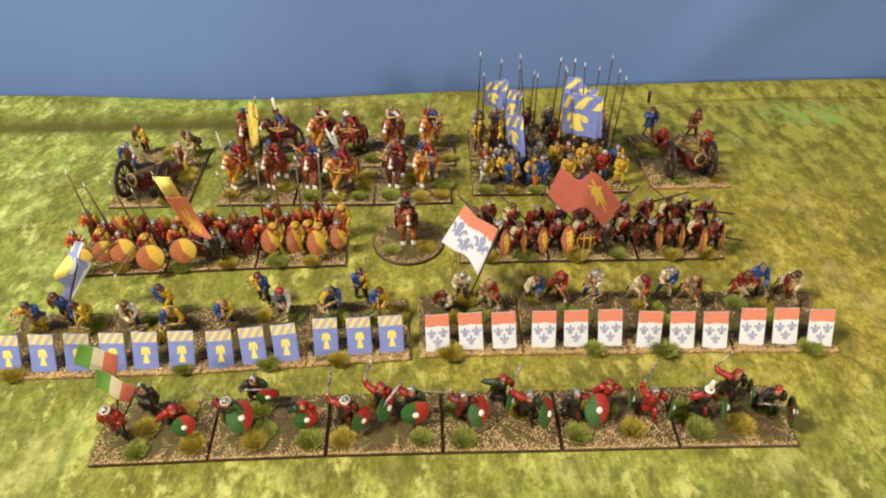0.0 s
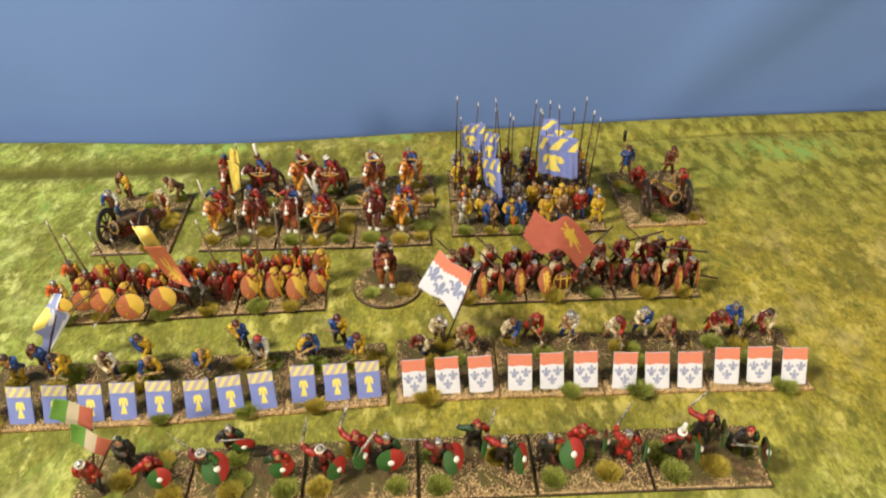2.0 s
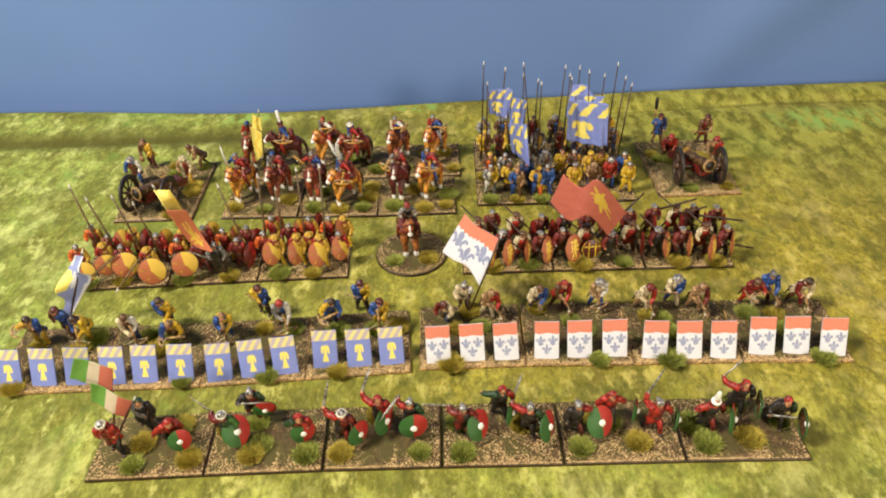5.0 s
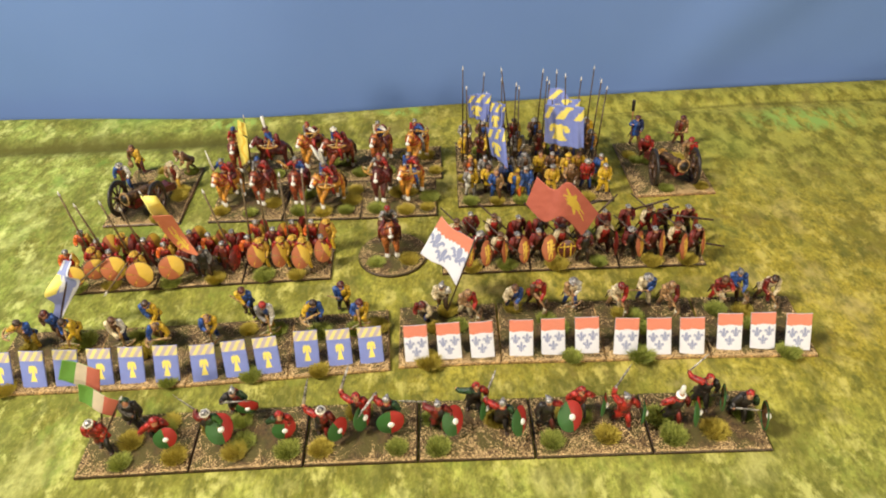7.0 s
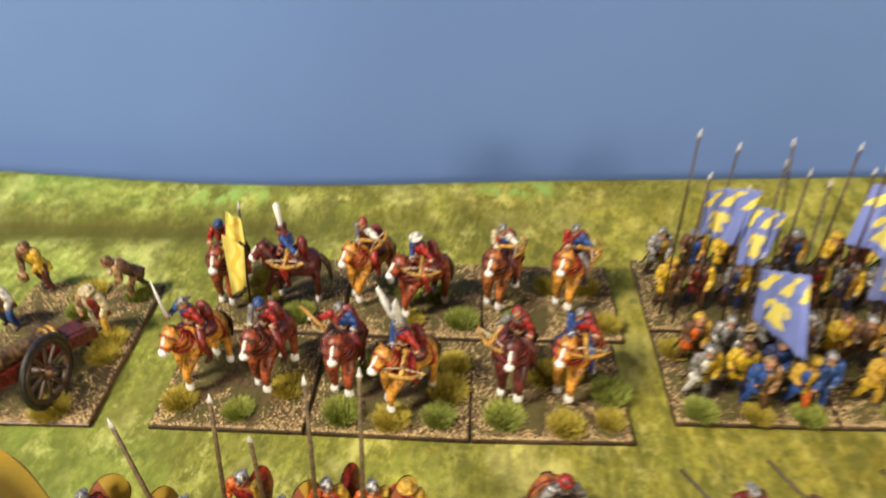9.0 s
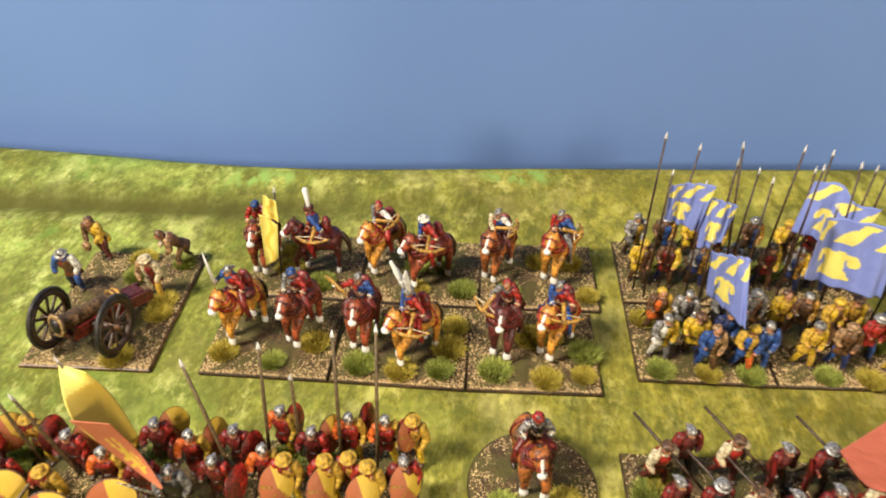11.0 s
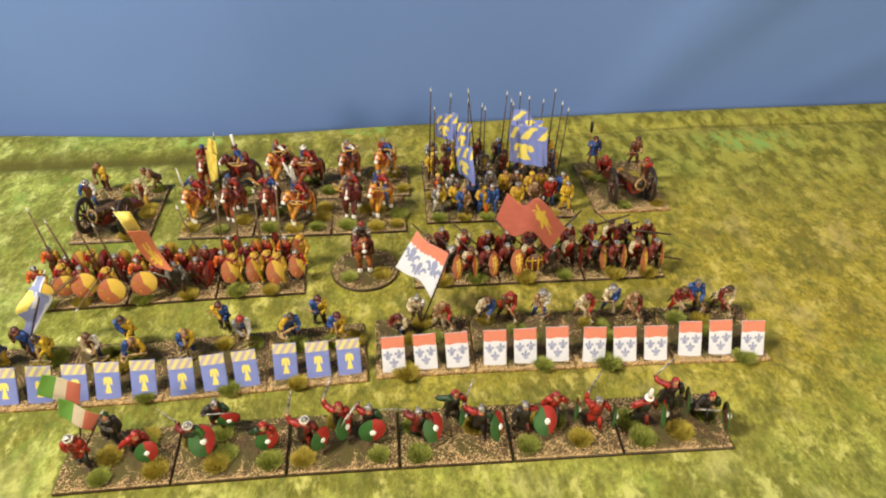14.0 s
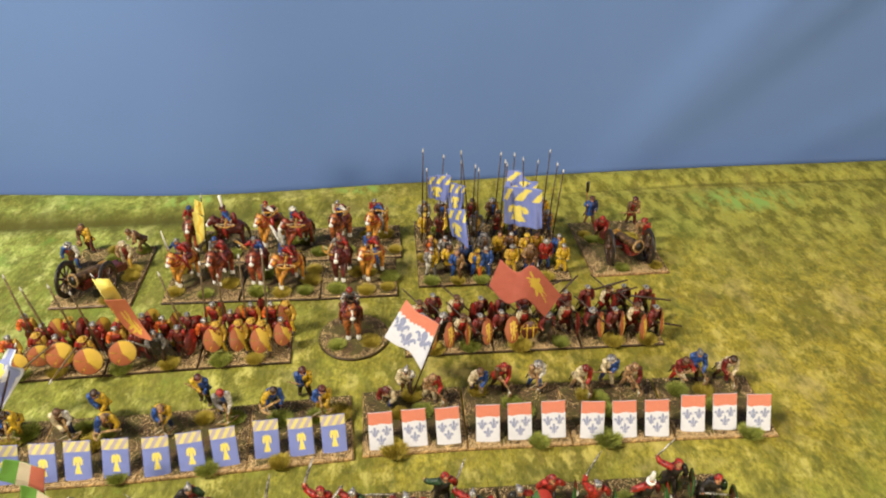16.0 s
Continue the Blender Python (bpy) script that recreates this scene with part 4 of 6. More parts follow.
def banner(ob, foot, top, corners, paint_of, label, wave=0.8, waves=1.0, nu=44, nv=36, phase=0.0):
    """A flag on a pole: the pole is a part of the stand, the flag a part of the pole."""
    p = pole(ob, foot, top, 0.55, 3.0, "flagpole", "thin dark wooden flagpole")
    d = (Vector(corners[1]) - Vector(corners[0])).cross(Vector(corners[3]) - Vector(corners[0])).normalized()
    s = sheet(four(*corners, wave=wave, waves=waves, axis=tuple(d), phase=phase), paint_of, nu, nv, 0.25)
    part("flag", s, p, None, label)


def curve_at(points, u):
    """A smooth curve through evenly spaced points (metres), u from 0 to 1."""
    n = len(points) - 1
    i = min(int(u * n), n - 1)
    t = u * n - i
    p = [Vector(points[max(0, min(n, i + k))]) for k in (-1, 0, 1, 2)]
    return 0.5 * (2 * p[1] + (p[2] - p[0]) * t + (2 * p[0] - 5 * p[1] + 4 * p[2] - p[3]) * t * t + (3 * p[1] - p[0] - 3 * p[2] + p[3]) * t ** 3)


def bent_banner(ob, foot, top, uppers, lowers, paint_of, label, nu=60, nv=44, ripple=0.0):
    """A stiff paper flag bent along its upper and lower edges."""
    p = pole(ob, foot, top, 0.55, 3.0, "flagpole", "thin dark wooden flagpole")
    fold = Vector((0, ripple, 0))
    s = sheet(lambda u, v: (curve_at(uppers, u) * (1 - v) + curve_at(lowers, u) * v) * 1000 + fold * (math.sin(19 * u + 2.5 * v) * (0.3 + 0.7 * v) + 0.5 * math.sin(31 * u - 2 * v)), paint_of, nu, nv, 0.25)
    part("flag", s, p, None, label)


def tricolour(u, v):
    if 0.42 < u < 0.72 and 0.55 < v < 0.95 and in_lily((u - 0.55) / 0.25, (0.75 - v) / 0.4):
        return "paper_cream"
    return "paper_green" if u < 0.36 else "paper_cream" if u < 0.66 else "paper_scarlet"


banner(skirmish[0], (-0.166, 0.2165, 0.008), (-0.150, 0.219, 0.0345), ((-0.168, 0.220, 0.046), (-0.151, 0.219, 0.034), (-0.157, 0.2185, 0.021), (-0.172, 0.2195, 0.033)), tricolour,
       "green white and red paper flag", 0.8)
banner(skirmish[0], (-0.1665, 0.2185, 0.012), (-0.1645, 0.228, 0.032), ((-0.177, 0.229, 0.054), (-0.159, 0.228, 0.048), (-0.1645, 0.2275, 0.031), (-0.184, 0.2285, 0.040)),
       lambda u, v: "paper_green" if u < 0.36 else "paper_cream" if u < 0.66 else "paper_scarlet", "green white and red paper flag", 0.7, 0.8)

# ---- second row: crossbow stands behind tall shields ----
def pavise_board(paint_of, w=13.8, h=22.5):
    return sheet(lambda u, v: ((u - 0.5) * w, 0.45 * (2 * u - 1) ** 2 - 0.45, (1 - v) * h), paint_of, 46, 64, 0.9).mesh("pavise")


def lily_paint(u, v):
    if v < 0.31 + 0.012 * math.sin(u * 9):
        return "paper_red"
    for cx, cy in ((0.25, 0.52), (0.74, 0.5), (0.5, 0.74)):
        if in_lily((u - cx) / 0.4, (cy - v) / 0.27):
            return "paper_lily"
    return "paper_white"


def tabard_paint(u, v):
    if v < 0.27:
        return "paper_straw" if ((u + 0.62 * v * 1.6) * 2.9) % 1 < 0.5 else "paper_pale"
    return "paper_yellow" if in_tabard((u - 0.52) / 0.54, (0.6 - v) / 0.46) else "paper_blue"


PAVISE = dict(red=pavise_board(lily_paint), blue=pavise_board(tabard_paint))


def pavise(ob, kind, x, y, turn=0.0, roll=0.0):
    label = "white pavise with red top and blue lilies" if kind == "red" else "blue pavise with yellow stripes and device"
    p = part("pavise", PAVISE[kind], ob, on(ob, x, y, BASE - 0.2, turn) @ pose(0, 0, 0, -24) @ pose(0, 0, 0, 0, roll), label)
    s = Shape()
    s.limb((0, 1.2, 15), (0, 4.5, 1.0), 0.5, 0.5, "wood", 6)
    part("prop", s, p, None, "thin wooden prop")


yb = dict(body="yellow", arm="yellow", arm2="blue", leg="blue", leg2="yellow", hat="dark_brown")
by = dict(body="blue", body2="yellow", arm="blue", arm2="yellow", leg="yellow", leg2="blue", hat="dark_brown")

BLUE_ROW = [(-0.2545, 0.2535), (-0.1950, 0.2545), (-0.1352, 0.2560), (-0.0768, 0.2595), (-0.0172, 0.2635)]
RED_ROW = [(-0.0127, 0.2650), (0.0480, 0.2660), (0.1087, 0.2652), (0.1700, 0.2652), (0.2310, 0.2635)]
pav_tufts = [((14, 3, "olive"), (40, 30, "olive")), ((49, 3, "green"), (28, 28, "olive")), ((37, 3, "green"), (44, 26, "olive")), ((18, 2, "olive"), (40, 34, "green")),
             ((18, 2, "olive"), (36, 30, "green")), ((41, 2, "green"), (35, 26, "green")), ((20, 2, "green"), (28, 22, "green")), ((44, 2, "green"), (30, 24, "green"))]
blue_stands = [stand("crossbow_stand", "gravel base of crossbow figurines behind blue and yellow pavises", "miniature stand", "crossbow stands", BLUE_ROW[i], BLUE_ROW[i + 1], 51, pav_tufts[i], 0, "pale_wood") for i in range(4)]
red_stands = [stand("crossbow_stand", "gravel base of crossbow figurines behind white and red pavises", "miniature stand", "crossbow stands", RED_ROW[i], RED_ROW[i + 1], 51, pav_tufts[4 + i], 0, "pale_wood") for i in range(4)]
for i, row in enumerate((((-0.2430, 0.258, 2, 0), (-0.2238, 0.2584, 1.9, -0.9), (-0.2045, 0.2585, 3.7, 1.3)), ((-0.1845, 0.2585, 1.2, -1.8), (-0.1665, 0.259, 3.5, 2.6), (-0.1464, 0.2593, 4.2, 4.4)),
                         ((-0.1243, 0.259, 3.4, 5.6), (-0.1057, 0.2613, -1.6, 1.6), (-0.0876, 0.2633, -2.3, 1.4)), ((-0.0658, 0.2674, 1.5, 1.1), (-0.0464, 0.2677, 0, 0.8), (-0.028, 0.2687, -0.1, 1.0)))):
    for x, y, roll, turn in row:
        pavise(blue_stands[i], "blue", x, y, turn, roll)
for i, row in enumerate((((-0.0015, 0.2688, -0.3, 1.5), (0.018, 0.2699, -2.7, -0.9), (0.0373, 0.27, -2.2, 0.8)), ((0.0598, 0.2703, -0.8, -2.1), (0.0787, 0.2705, -1.4, -0.3), (0.0986, 0.2707, -2.2, -1.8)),
                         ((0.1205, 0.2689, 1.8, -1.3), (0.1399, 0.268, -3.7, -5.8), (0.1589, 0.2674, -3.7, -6.1)), ((0.1811, 0.2697, -3.2, -6.0), (0.2005, 0.2696, -3.6, -4.2), (0.2201, 0.2677, -3.1, -5.7)))):
    for x, y, roll, turn in row:
        pavise(red_stands[i], "red", x, y, turn, roll)


def bowman(ob, label, words, hat, stance, turn, grips, weapon, x, y):
    """A crossbow figurine; weapon: how the bow is held."""
    lean, tilt, crouch = stance
    s = foot_soldier(dress(words), hat, lean + 0.1, tilt, crouch, 2.5, grips, "stick" if weapon == "stick" else "")
    mid = (Vector(grips[0]) + Vector(grips[1])) / 2
    ends = dict(span=((0, 1, 5), (0.6, -1.2, -8.5)), level=((5, 1, 1), (-7, -1.5, 0)), right=((-2, 1, 4), (5, -2.5, -7.5)), across=((7, 0, 0), (-7, -1, 0.5)))
    if weapon in ends:
        a, b = ends[weapon]
        crossbow(s, mid + Vector(a), mid + Vector(b), "pale_wood" if ob in blue_stands else "tan")
    cast(label, s)
    figure(ob, label, x, y, turn, size=1.0)


bowman(blue_stands[0], "crossbowman in blue and tan aiming aside", "tan blue mustard blue yellow yellow dark_brown", "cap", (0.25, -0.15, 0.05), 20, ((-8.5, -2, 19), (0, -6, 17)), "level", -0.2387, 0.2924)
bowman(blue_stands[0], "banner bearer in brown and blue", "brown blue brown blue dark_brown brown maroon", "cap", (0.25, 0, 0.05), -10, ((-3, -5, 15), (4, -4, 19)), "", -0.225, 0.2996)
bowman(blue_stands[0], "crossbowman in yellow coat with blue sleeve", "yellow yellow blue yellow yellow yellow dark_brown", "cap", (0.5, 0.15, 0.05), -20, ((-3, -7, 10), (2, -8, 9)), "span", -0.2122, 0.2968)
bowman(blue_stands[1], "crossbowman in brown jerkin with pale sleeves", "brown brown cream white blue navy brown", "cap", (0.4, 0, 0.05), 10, ((1, -8, 10), (3, -7, 13)), "span", -0.1839, 0.2942)
bowman(blue_stands[1], "crossbowman in blue and yellow with dark cap", "blue yellow blue yellow navy dark_brown dark_brown", "cap", (0.35, 0, 0), -5, ((0, -6, 13), (2, -7, 11)), "", -0.1659, 0.3065)
bowman(blue_stands[1], "crossbowman in yellow bending over his bow", "yellow yellow blue yellow brown brown tan", "hair", (0.7, 0.2, 0.1), 5, ((-3, -10, 9), (6, -8, 9)), "across", -0.16, 0.2943)
bowman(blue_stands[2], "crossbowman in yellow with fair hair", "yellow yellow blue yellow navy blue tan", "hair", (0.6, 0.1, 0.05), 10, ((-1, -10, 13), (1, -9, 10)), "span", -0.1294, 0.2969)
bowman(blue_stands[2], "crossbowman in yellow with blue sleeve", "yellow blue yellow blue dark_brown black maroon", "cap", (0.3, 0, 0), -5, ((0, -6, 14), (2, -6, 12)), "stick", -0.1093, 0.3148)
bowman(blue_stands[2], "crossbowman in grey and blue with red cap", "grey blue grey white yellow mustard red", "cap", (0.4, 0, 0.05), 10, ((0, -8, 11), (2, -8, 8)), "span", -0.0958, 0.3033)
bowman(blue_stands[3], "crossbowman in blue with yellow sleeve", "blue blue yellow blue blue navy dark_brown", "cap", (0.5, 0.1, 0.05), 15, ((-5, -8, 14), (4, -8, 10)), "level", -0.0676, 0.3048)
bowman(blue_stands[3], "crossbowman upright in blue and yellow", "blue yellow blue yellow black dark_brown maroon", "cap", (0.25, 0, 0), 5, ((0, -5, 13), (2, -5, 12)), "stick", -0.049, 0.316)
bowman(blue_stands[3], "crossbowman in yellow with red cap", "blue yellow blue yellow yellow mustard maroon", "cap", (0.35, 0.05, 0.05), 5, ((-3, -7, 15), (1, -7, 11)), "span", -0.0371, 0.3016)
bowman(red_stands[0], "kneeling crossbowman in red and cream", "red cream dark_red cream cream navy maroon", "cap", (0.5, 0.1, 0.35), -25, ((-4, -6, 8), (4, -7, 9)), "", 0.0034, 0.3049)
bowman(red_stands[0], "banner bearer in cream with steel helmet", "cream cream cream white brown dark_brown steel", "sallet", (0.35, 0.1, 0), -15, ((-3, -7, 14), (3, -5, 19)), "", 0.0141, 0.3136)
bowman(red_stands[0], "crossbowman in red with cream hose", "tan red tan red cream cream tan", "cap", (0.4, 0.05, 0.05), 10, ((1, -7, 13), (4, -8, 11)), "right", 0.0278, 0.3077)
bowman(red_stands[1], "crossbowman in blue with cream sleeve", "cream blue cream blue navy cream brown", "cap", (0.4, 0.1, 0.05), 0, ((-4, -7, 13), (2, -7, 11)), "", 0.0574, 0.311)
bowman(red_stands[1], "crossbowman in red coat", "red dark_red brown red dark_brown brown red", "hair", (0.4, 0.1, 0.05), 10, ((0, -7, 12), (2, -8, 10)), "right", 0.0714, 0.3143)
bowman(red_stands[1], "crossbowman in cream with steel helmet", "cream cream tan white blue blue steel", "kettle", (0.3, 0, 0), 5, ((-2, -6, 14), (1, -6, 14)), "span", 0.0942, 0.3128)
bowman(red_stands[2], "crossbowman in cream with red sleeve", "cream cream cream red tan cream dark_red", "cap", (0.45, 0.05, 0.05), 5, ((-1, -8, 13), (2, -8, 10)), "right", 0.1215, 0.3103)
bowman(red_stands[2], "crossbowman in blue with steel helmet", "cream blue cream blue navy cream steel", "kettle", (0.3, 0, 0), -5, ((-3, -6, 14), (1, -6, 14)), "stick", 0.1409, 0.3144)
bowman(red_stands[2], "crossbowman in cream and tan", "tan cream tan dark_red tan tan tan", "cap", (0.4, 0, 0.05), 0, ((-2, -8, 13), (3, -8, 11)), "right", 0.1529, 0.3089)
bowman(red_stands[3], "crossbowman in red jerkin", "dark_red red dark_red red red cream brown", "cap", (0.4, 0, 0.05), 0, ((-1, -8, 15), (5, -9, 16)), "level", 0.1861, 0.312)
bowman(red_stands[3], "crossbowman in blue with blue steel helmet", "blue blue blue blue tan brown grey", "sallet", (0.3, 0.05, 0), -5, ((1, -6, 14), (4, -8, 11)), "right", 0.1966, 0.3158)
bowman(red_stands[3], "crossbowman in cream and red with dark cap", "cream cream dark_red cream brown dark_red dark_brown", "cap", (0.45, 0.1, 0.05), 0, ((-1, -8, 12), (3, -8, 10)), "right", 0.2148, 0.3122)


def lily_flag(u, v):
    if v < 0.27 + 0.09 * abs((u * 9) % 1 - 0.5):
        return "paper_red"
    for cx, cy in ((0.2, 0.5), (0.79, 0.49), (0.49, 0.74)):
        if in_lily((u - cx) / 0.43, (cy - v) / 0.36):
            return "paper_lily"
    return "paper_white"


bent_banner(red_stands[0], (0.0170, 0.3005, 0.012), (0.0350, 0.3105, 0.0585), ((0.0155, 0.326, 0.0650), (0.0215, 0.3200, 0.0605), (0.0275, 0.3160, 0.0592), (0.0340, 0.3105, 0.0580)),
            ((0.0015, 0.3230, 0.0395), (0.0085, 0.3180, 0.0370), (0.0165, 0.3130, 0.0355), (0.0230, 0.3050, 0.0275)), lily_flag, "white paper flag with scalloped red top and blue lilies", 66, 66)


def blue_flag(u, v):
    """Along the strip from its top: lilac with a white edge, a yellow and white band, then blue with a white border."""
    if 0.26 < u < 0.56:
        if v < 0.5 - 1.1 * abs(u - 0.4):
            return "paper_yellow"
        return "paper_white" if abs(v - 0.7 + u * 0.4) < 0.07 or v > 0.9 else "paper_lilac"
    return "paper_white" if v > 0.82 or (u < 0.2 and v < 0.25) else "paper_lilac"


bent_banner(blue_stands[0], (-0.2250, 0.297, 0.006), (-0.2040, 0.3095, 0.0560), ((-0.2075, 0.308, 0.0560), (-0.2160, 0.3100, 0.0450), (-0.2235, 0.3010, 0.0360), (-0.2220, 0.3030, 0.0255), (-0.2300, 0.3010, 0.0120)),
            ((-0.2030, 0.308, 0.0550), (-0.2065, 0.3040, 0.0470), (-0.2035, 0.3080, 0.0395), (-0.2125, 0.3050, 0.0270), (-0.2220, 0.3020, 0.0140)), blue_flag, "crumpled blue white and yellow paper banner")

# ---- third row: spear stands with yellow and orange shields, the round stand, pike stands with red shields ----
ry_ = dict(body="dark_red", body2="red", arm="orange", arm2="mustard", leg="dark_red", leg2="yellow", hat="steel")
cast("spearman_in_red_and_yellow_with_steel_helmet", foot_soldier(ry_, "sallet", 0.1, 0, 0, 2, ((-5, -3, 16), (4, -4, 13))))
cast("spearman_in_yellow_cap", foot_soldier(dict(ry_, body="dark_red", body2="ochre", hat="mustard", arm="red", arm2="mustard"), "kettle", 0.15, 0, 0, 2, ((-5, -3, 17), (4, -4, 13))))
cast("spearman_in_maroon_with_steel_helmet", foot_soldier(dict(body="maroon", body2="dark_red", arm="dark_red", arm2="red", leg="maroon", hat="steel"), "sallet", 0.15, 0, 0.05, 2, ((-5, -4, 16), (4, -4, 14))))
cast("officer_in_plate_armour", foot_soldier(dict(body="black", arm="grey", leg="dark_brown", hat="steel"), "sallet", 0.1, 0, 0, 2, ((-4, -4, 17), (4, -4, 15)), "blade", (-0.8, 0.1, 0.5)))
SPEAR_ROW = [(-0.2395, 0.3405), (-0.1800, 0.3430), (-0.1210, 0.3455), (-0.0615, 0.3475)]
spear_tufts = [((30, 5, "olive"), (8, 4, "green")), ((40, 5, "olive"), (10, 4, "green")), ((14, 5, "green"), (36, 4, "olive"))]
spear_stands = [stand("spear_stand", "gravel base of two ranks of spear figurines with painted shields", "miniature stand", "spear stands", SPEAR_ROW[i], SPEAR_ROW[i + 1], 40, spear_tufts[i]) for i in range(3)]
three = ("spearman_in_red_and_yellow_with_steel_helmet", "spearman_in_yellow_cap", "spearman_in_maroon_with_steel_helmet")
steel_cap, yellow_cap, dark_cap = three


def spearman(i, x, y, key, turn=0.0):
    figure(spear_stands[i], key, x, y + (0.0045 if y < 0.3605 else 0.0008), turn, size=0.98)


for x, y, key in ((-0.2365, 0.3505, steel_cap), (-0.2200, 0.3533, yellow_cap), (-0.2075, 0.3507, dark_cap), (-0.1890, 0.3472, yellow_cap),
                  (-0.2348, 0.3758, steel_cap), (-0.2200, 0.3667, dark_cap), (-0.2048, 0.3719, yellow_cap), (-0.1880, 0.3660, dark_cap)):
    spearman(0, x, y, key, 12 * math.sin(900 * x))
for x, y, key in ((-0.1720, 0.3550, steel_cap), (-0.1580, 0.3530, dark_cap), (-0.1327, 0.3551, dark_cap), (-0.1720, 0.3700, yellow_cap), (-0.1590, 0.3730, dark_cap), (-0.1443, 0.3676, steel_cap), (-0.1290, 0.3720, dark_cap)):
    spearman(1, x, y, key, 15 * math.sin(900 * x))
for x, y, key in ((-0.1166, 0.3596, steel_cap), (-0.1080, 0.3570, yellow_cap), (-0.0939, 0.3575, yellow_cap), (-0.0856, 0.3590, yellow_cap), (-0.0785, 0.3560, yellow_cap), (-0.0670, 0.3590, dark_cap),
                  (-0.1141, 0.3803, steel_cap), (-0.1010, 0.3730, dark_cap), (-0.0889, 0.3787, steel_cap), (-0.0755, 0.3785, steel_cap), (-0.0650, 0.3800, yellow_cap)):
    spearman(2, x, y, key, 12 * math.sin(900 * x))
a = spear_stands[0]
for x, y, z, t, tip, k in ((-0.2295, 0.3415, 15.5, 12, 24, 0.85), (-0.2169, 0.3474, 16.5, 25, 22, 0.85), (-0.2044, 0.3471, 16.5, 14, 30, 1.0), (-0.1846, 0.3399, 16.5, 10, 24, 1.05)):
    shield(a, "yellow_orange", x, y, z, t, tip, 5, k)
shield(a, "yellow_oval", -0.2139, 0.3708, 18, 40, 14)
shield(a, "maroon_oval", -0.1971, 0.3704, 18, 55, 14)
shield(a, "yellow_oval", -0.1842, 0.3702, 18, 58, 14)
pole(a, (-0.2280, 0.3680, 0.004), (-0.2372, 0.3752, 0.0580))
pole(a, (-0.2120, 0.3600, 0.010), (-0.2207, 0.3607, 0.0580))
pole(a, (-0.1960, 0.3600, 0.010), (-0.2050, 0.3625, 0.0580))
pole(a, (-0.1850, 0.3600, 0.010), (-0.1890, 0.3545, 0.0580))
pole(a, (-0.2080, 0.3480, 0.0240), (-0.2300, 0.3370, 0.0100), label="thin wooden spear levelled forward")
pole(a, (-0.1930, 0.3477, 0.0220), (-0.2060, 0.3320, 0.0090), label="thin wooden spear levelled forward")
a = spear_stands[1]
shield(a, "yellow_orange", -0.1654, 0.3464, 16.5, 14, 26, 5, 1.0)
shield(a, "maroon_oval", -0.1245, 0.3549, 16.5, 62, 14, 10)
shield(a, "yellow_oval", -0.1547, 0.3772, 18, 45, 14)
shield(a, "yellow_oval", -0.1380, 0.3740, 17, 60, 14)
figure(a, "officer_in_plate_armour", -0.1460, 0.3530, 10, size=1.0)
pole(a, (-0.1270, 0.3600, 0.010), (-0.1403, 0.3715, 0.0580))
a = spear_stands[2]
for x, y, z, t, kind, tip in ((-0.1108, 0.3558, 16.5, 25, "yellow_oval", 28), (-0.0948, 0.3555, 16.5, 42, "yellow_oval", 28), (-0.0803, 0.3529, 16.5, 22, "yellow_oval", 30), (-0.066, 0.3586, 17, 30, "yellow_oval", 28),
                              (-0.1224, 0.3689, 17, 55, "maroon_oval", 14), (-0.1100, 0.3814, 18, 60, "maroon_oval", 14), (-0.0954, 0.3772, 18, 48, "yellow_oval", 14), (-0.0831, 0.3835, 18, 60, "maroon_oval", 14),
                              (-0.0665, 0.3792, 19, 50, "yellow_oval", 14)):
    shield(a, kind, x, y, z, t, tip)
pole(a, (-0.1185, 0.3720, 0.006), (-0.1165, 0.3790, 0.0600))
pole(a, (-0.1075, 0.3760, 0.006), (-0.1036, 0.3690, 0.0570))
pole(a, (-0.0910, 0.3700, 0.006), (-0.0930, 0.3870, 0.0590))
pole(a, (-0.0778, 0.3690, 0.006), (-0.0784, 0.3905, 0.0590))


def lion_flag(u, v):
    return "paper_gold" if in_beast((v - 0.5) / 0.9, (u - 0.5) / 0.5) else "paper_orange"


# a forked flag: a yellow upper tail and a salmon lower tail
bent_banner(spear_stands[1], (-0.1500, 0.352, 0.010), (-0.1790, 0.3670, 0.0620), ((-0.1676, 0.3626, 0.0628), (-0.1659, 0.3676, 0.0447), (-0.1614, 0.3656, 0.0273)), ((-0.1808, 0.3684, 0.0596), (-0.1670, 0.3485, 0.0576), (-0.1640, 0.3565, 0.0280)),
            lambda u, v: "paper_yellow" if u < 0.22 + 0.12 * v else "paper_gold", "yellow upper tail of a forked paper flag", 50, 24)
tail_right, tail_left = ((-0.1540, 0.3465, 0.0585), (-0.1512, 0.3500, 0.0390), (-0.1446, 0.3454, 0.0275)), ((-0.1672, 0.3474, 0.0580), (-0.1610, 0.3540, 0.0275), (-0.1456, 0.3456, 0.0262))
lower = sheet(lambda u, v: (curve_at(tail_right, u) * (1 - v) + curve_at(tail_left, u) * v) * 1000, lion_flag, 60, 28, 0.25)
world_part("flag_tail", lower, spear_stands[1], "salmon lower tail of the flag with a gold beast")

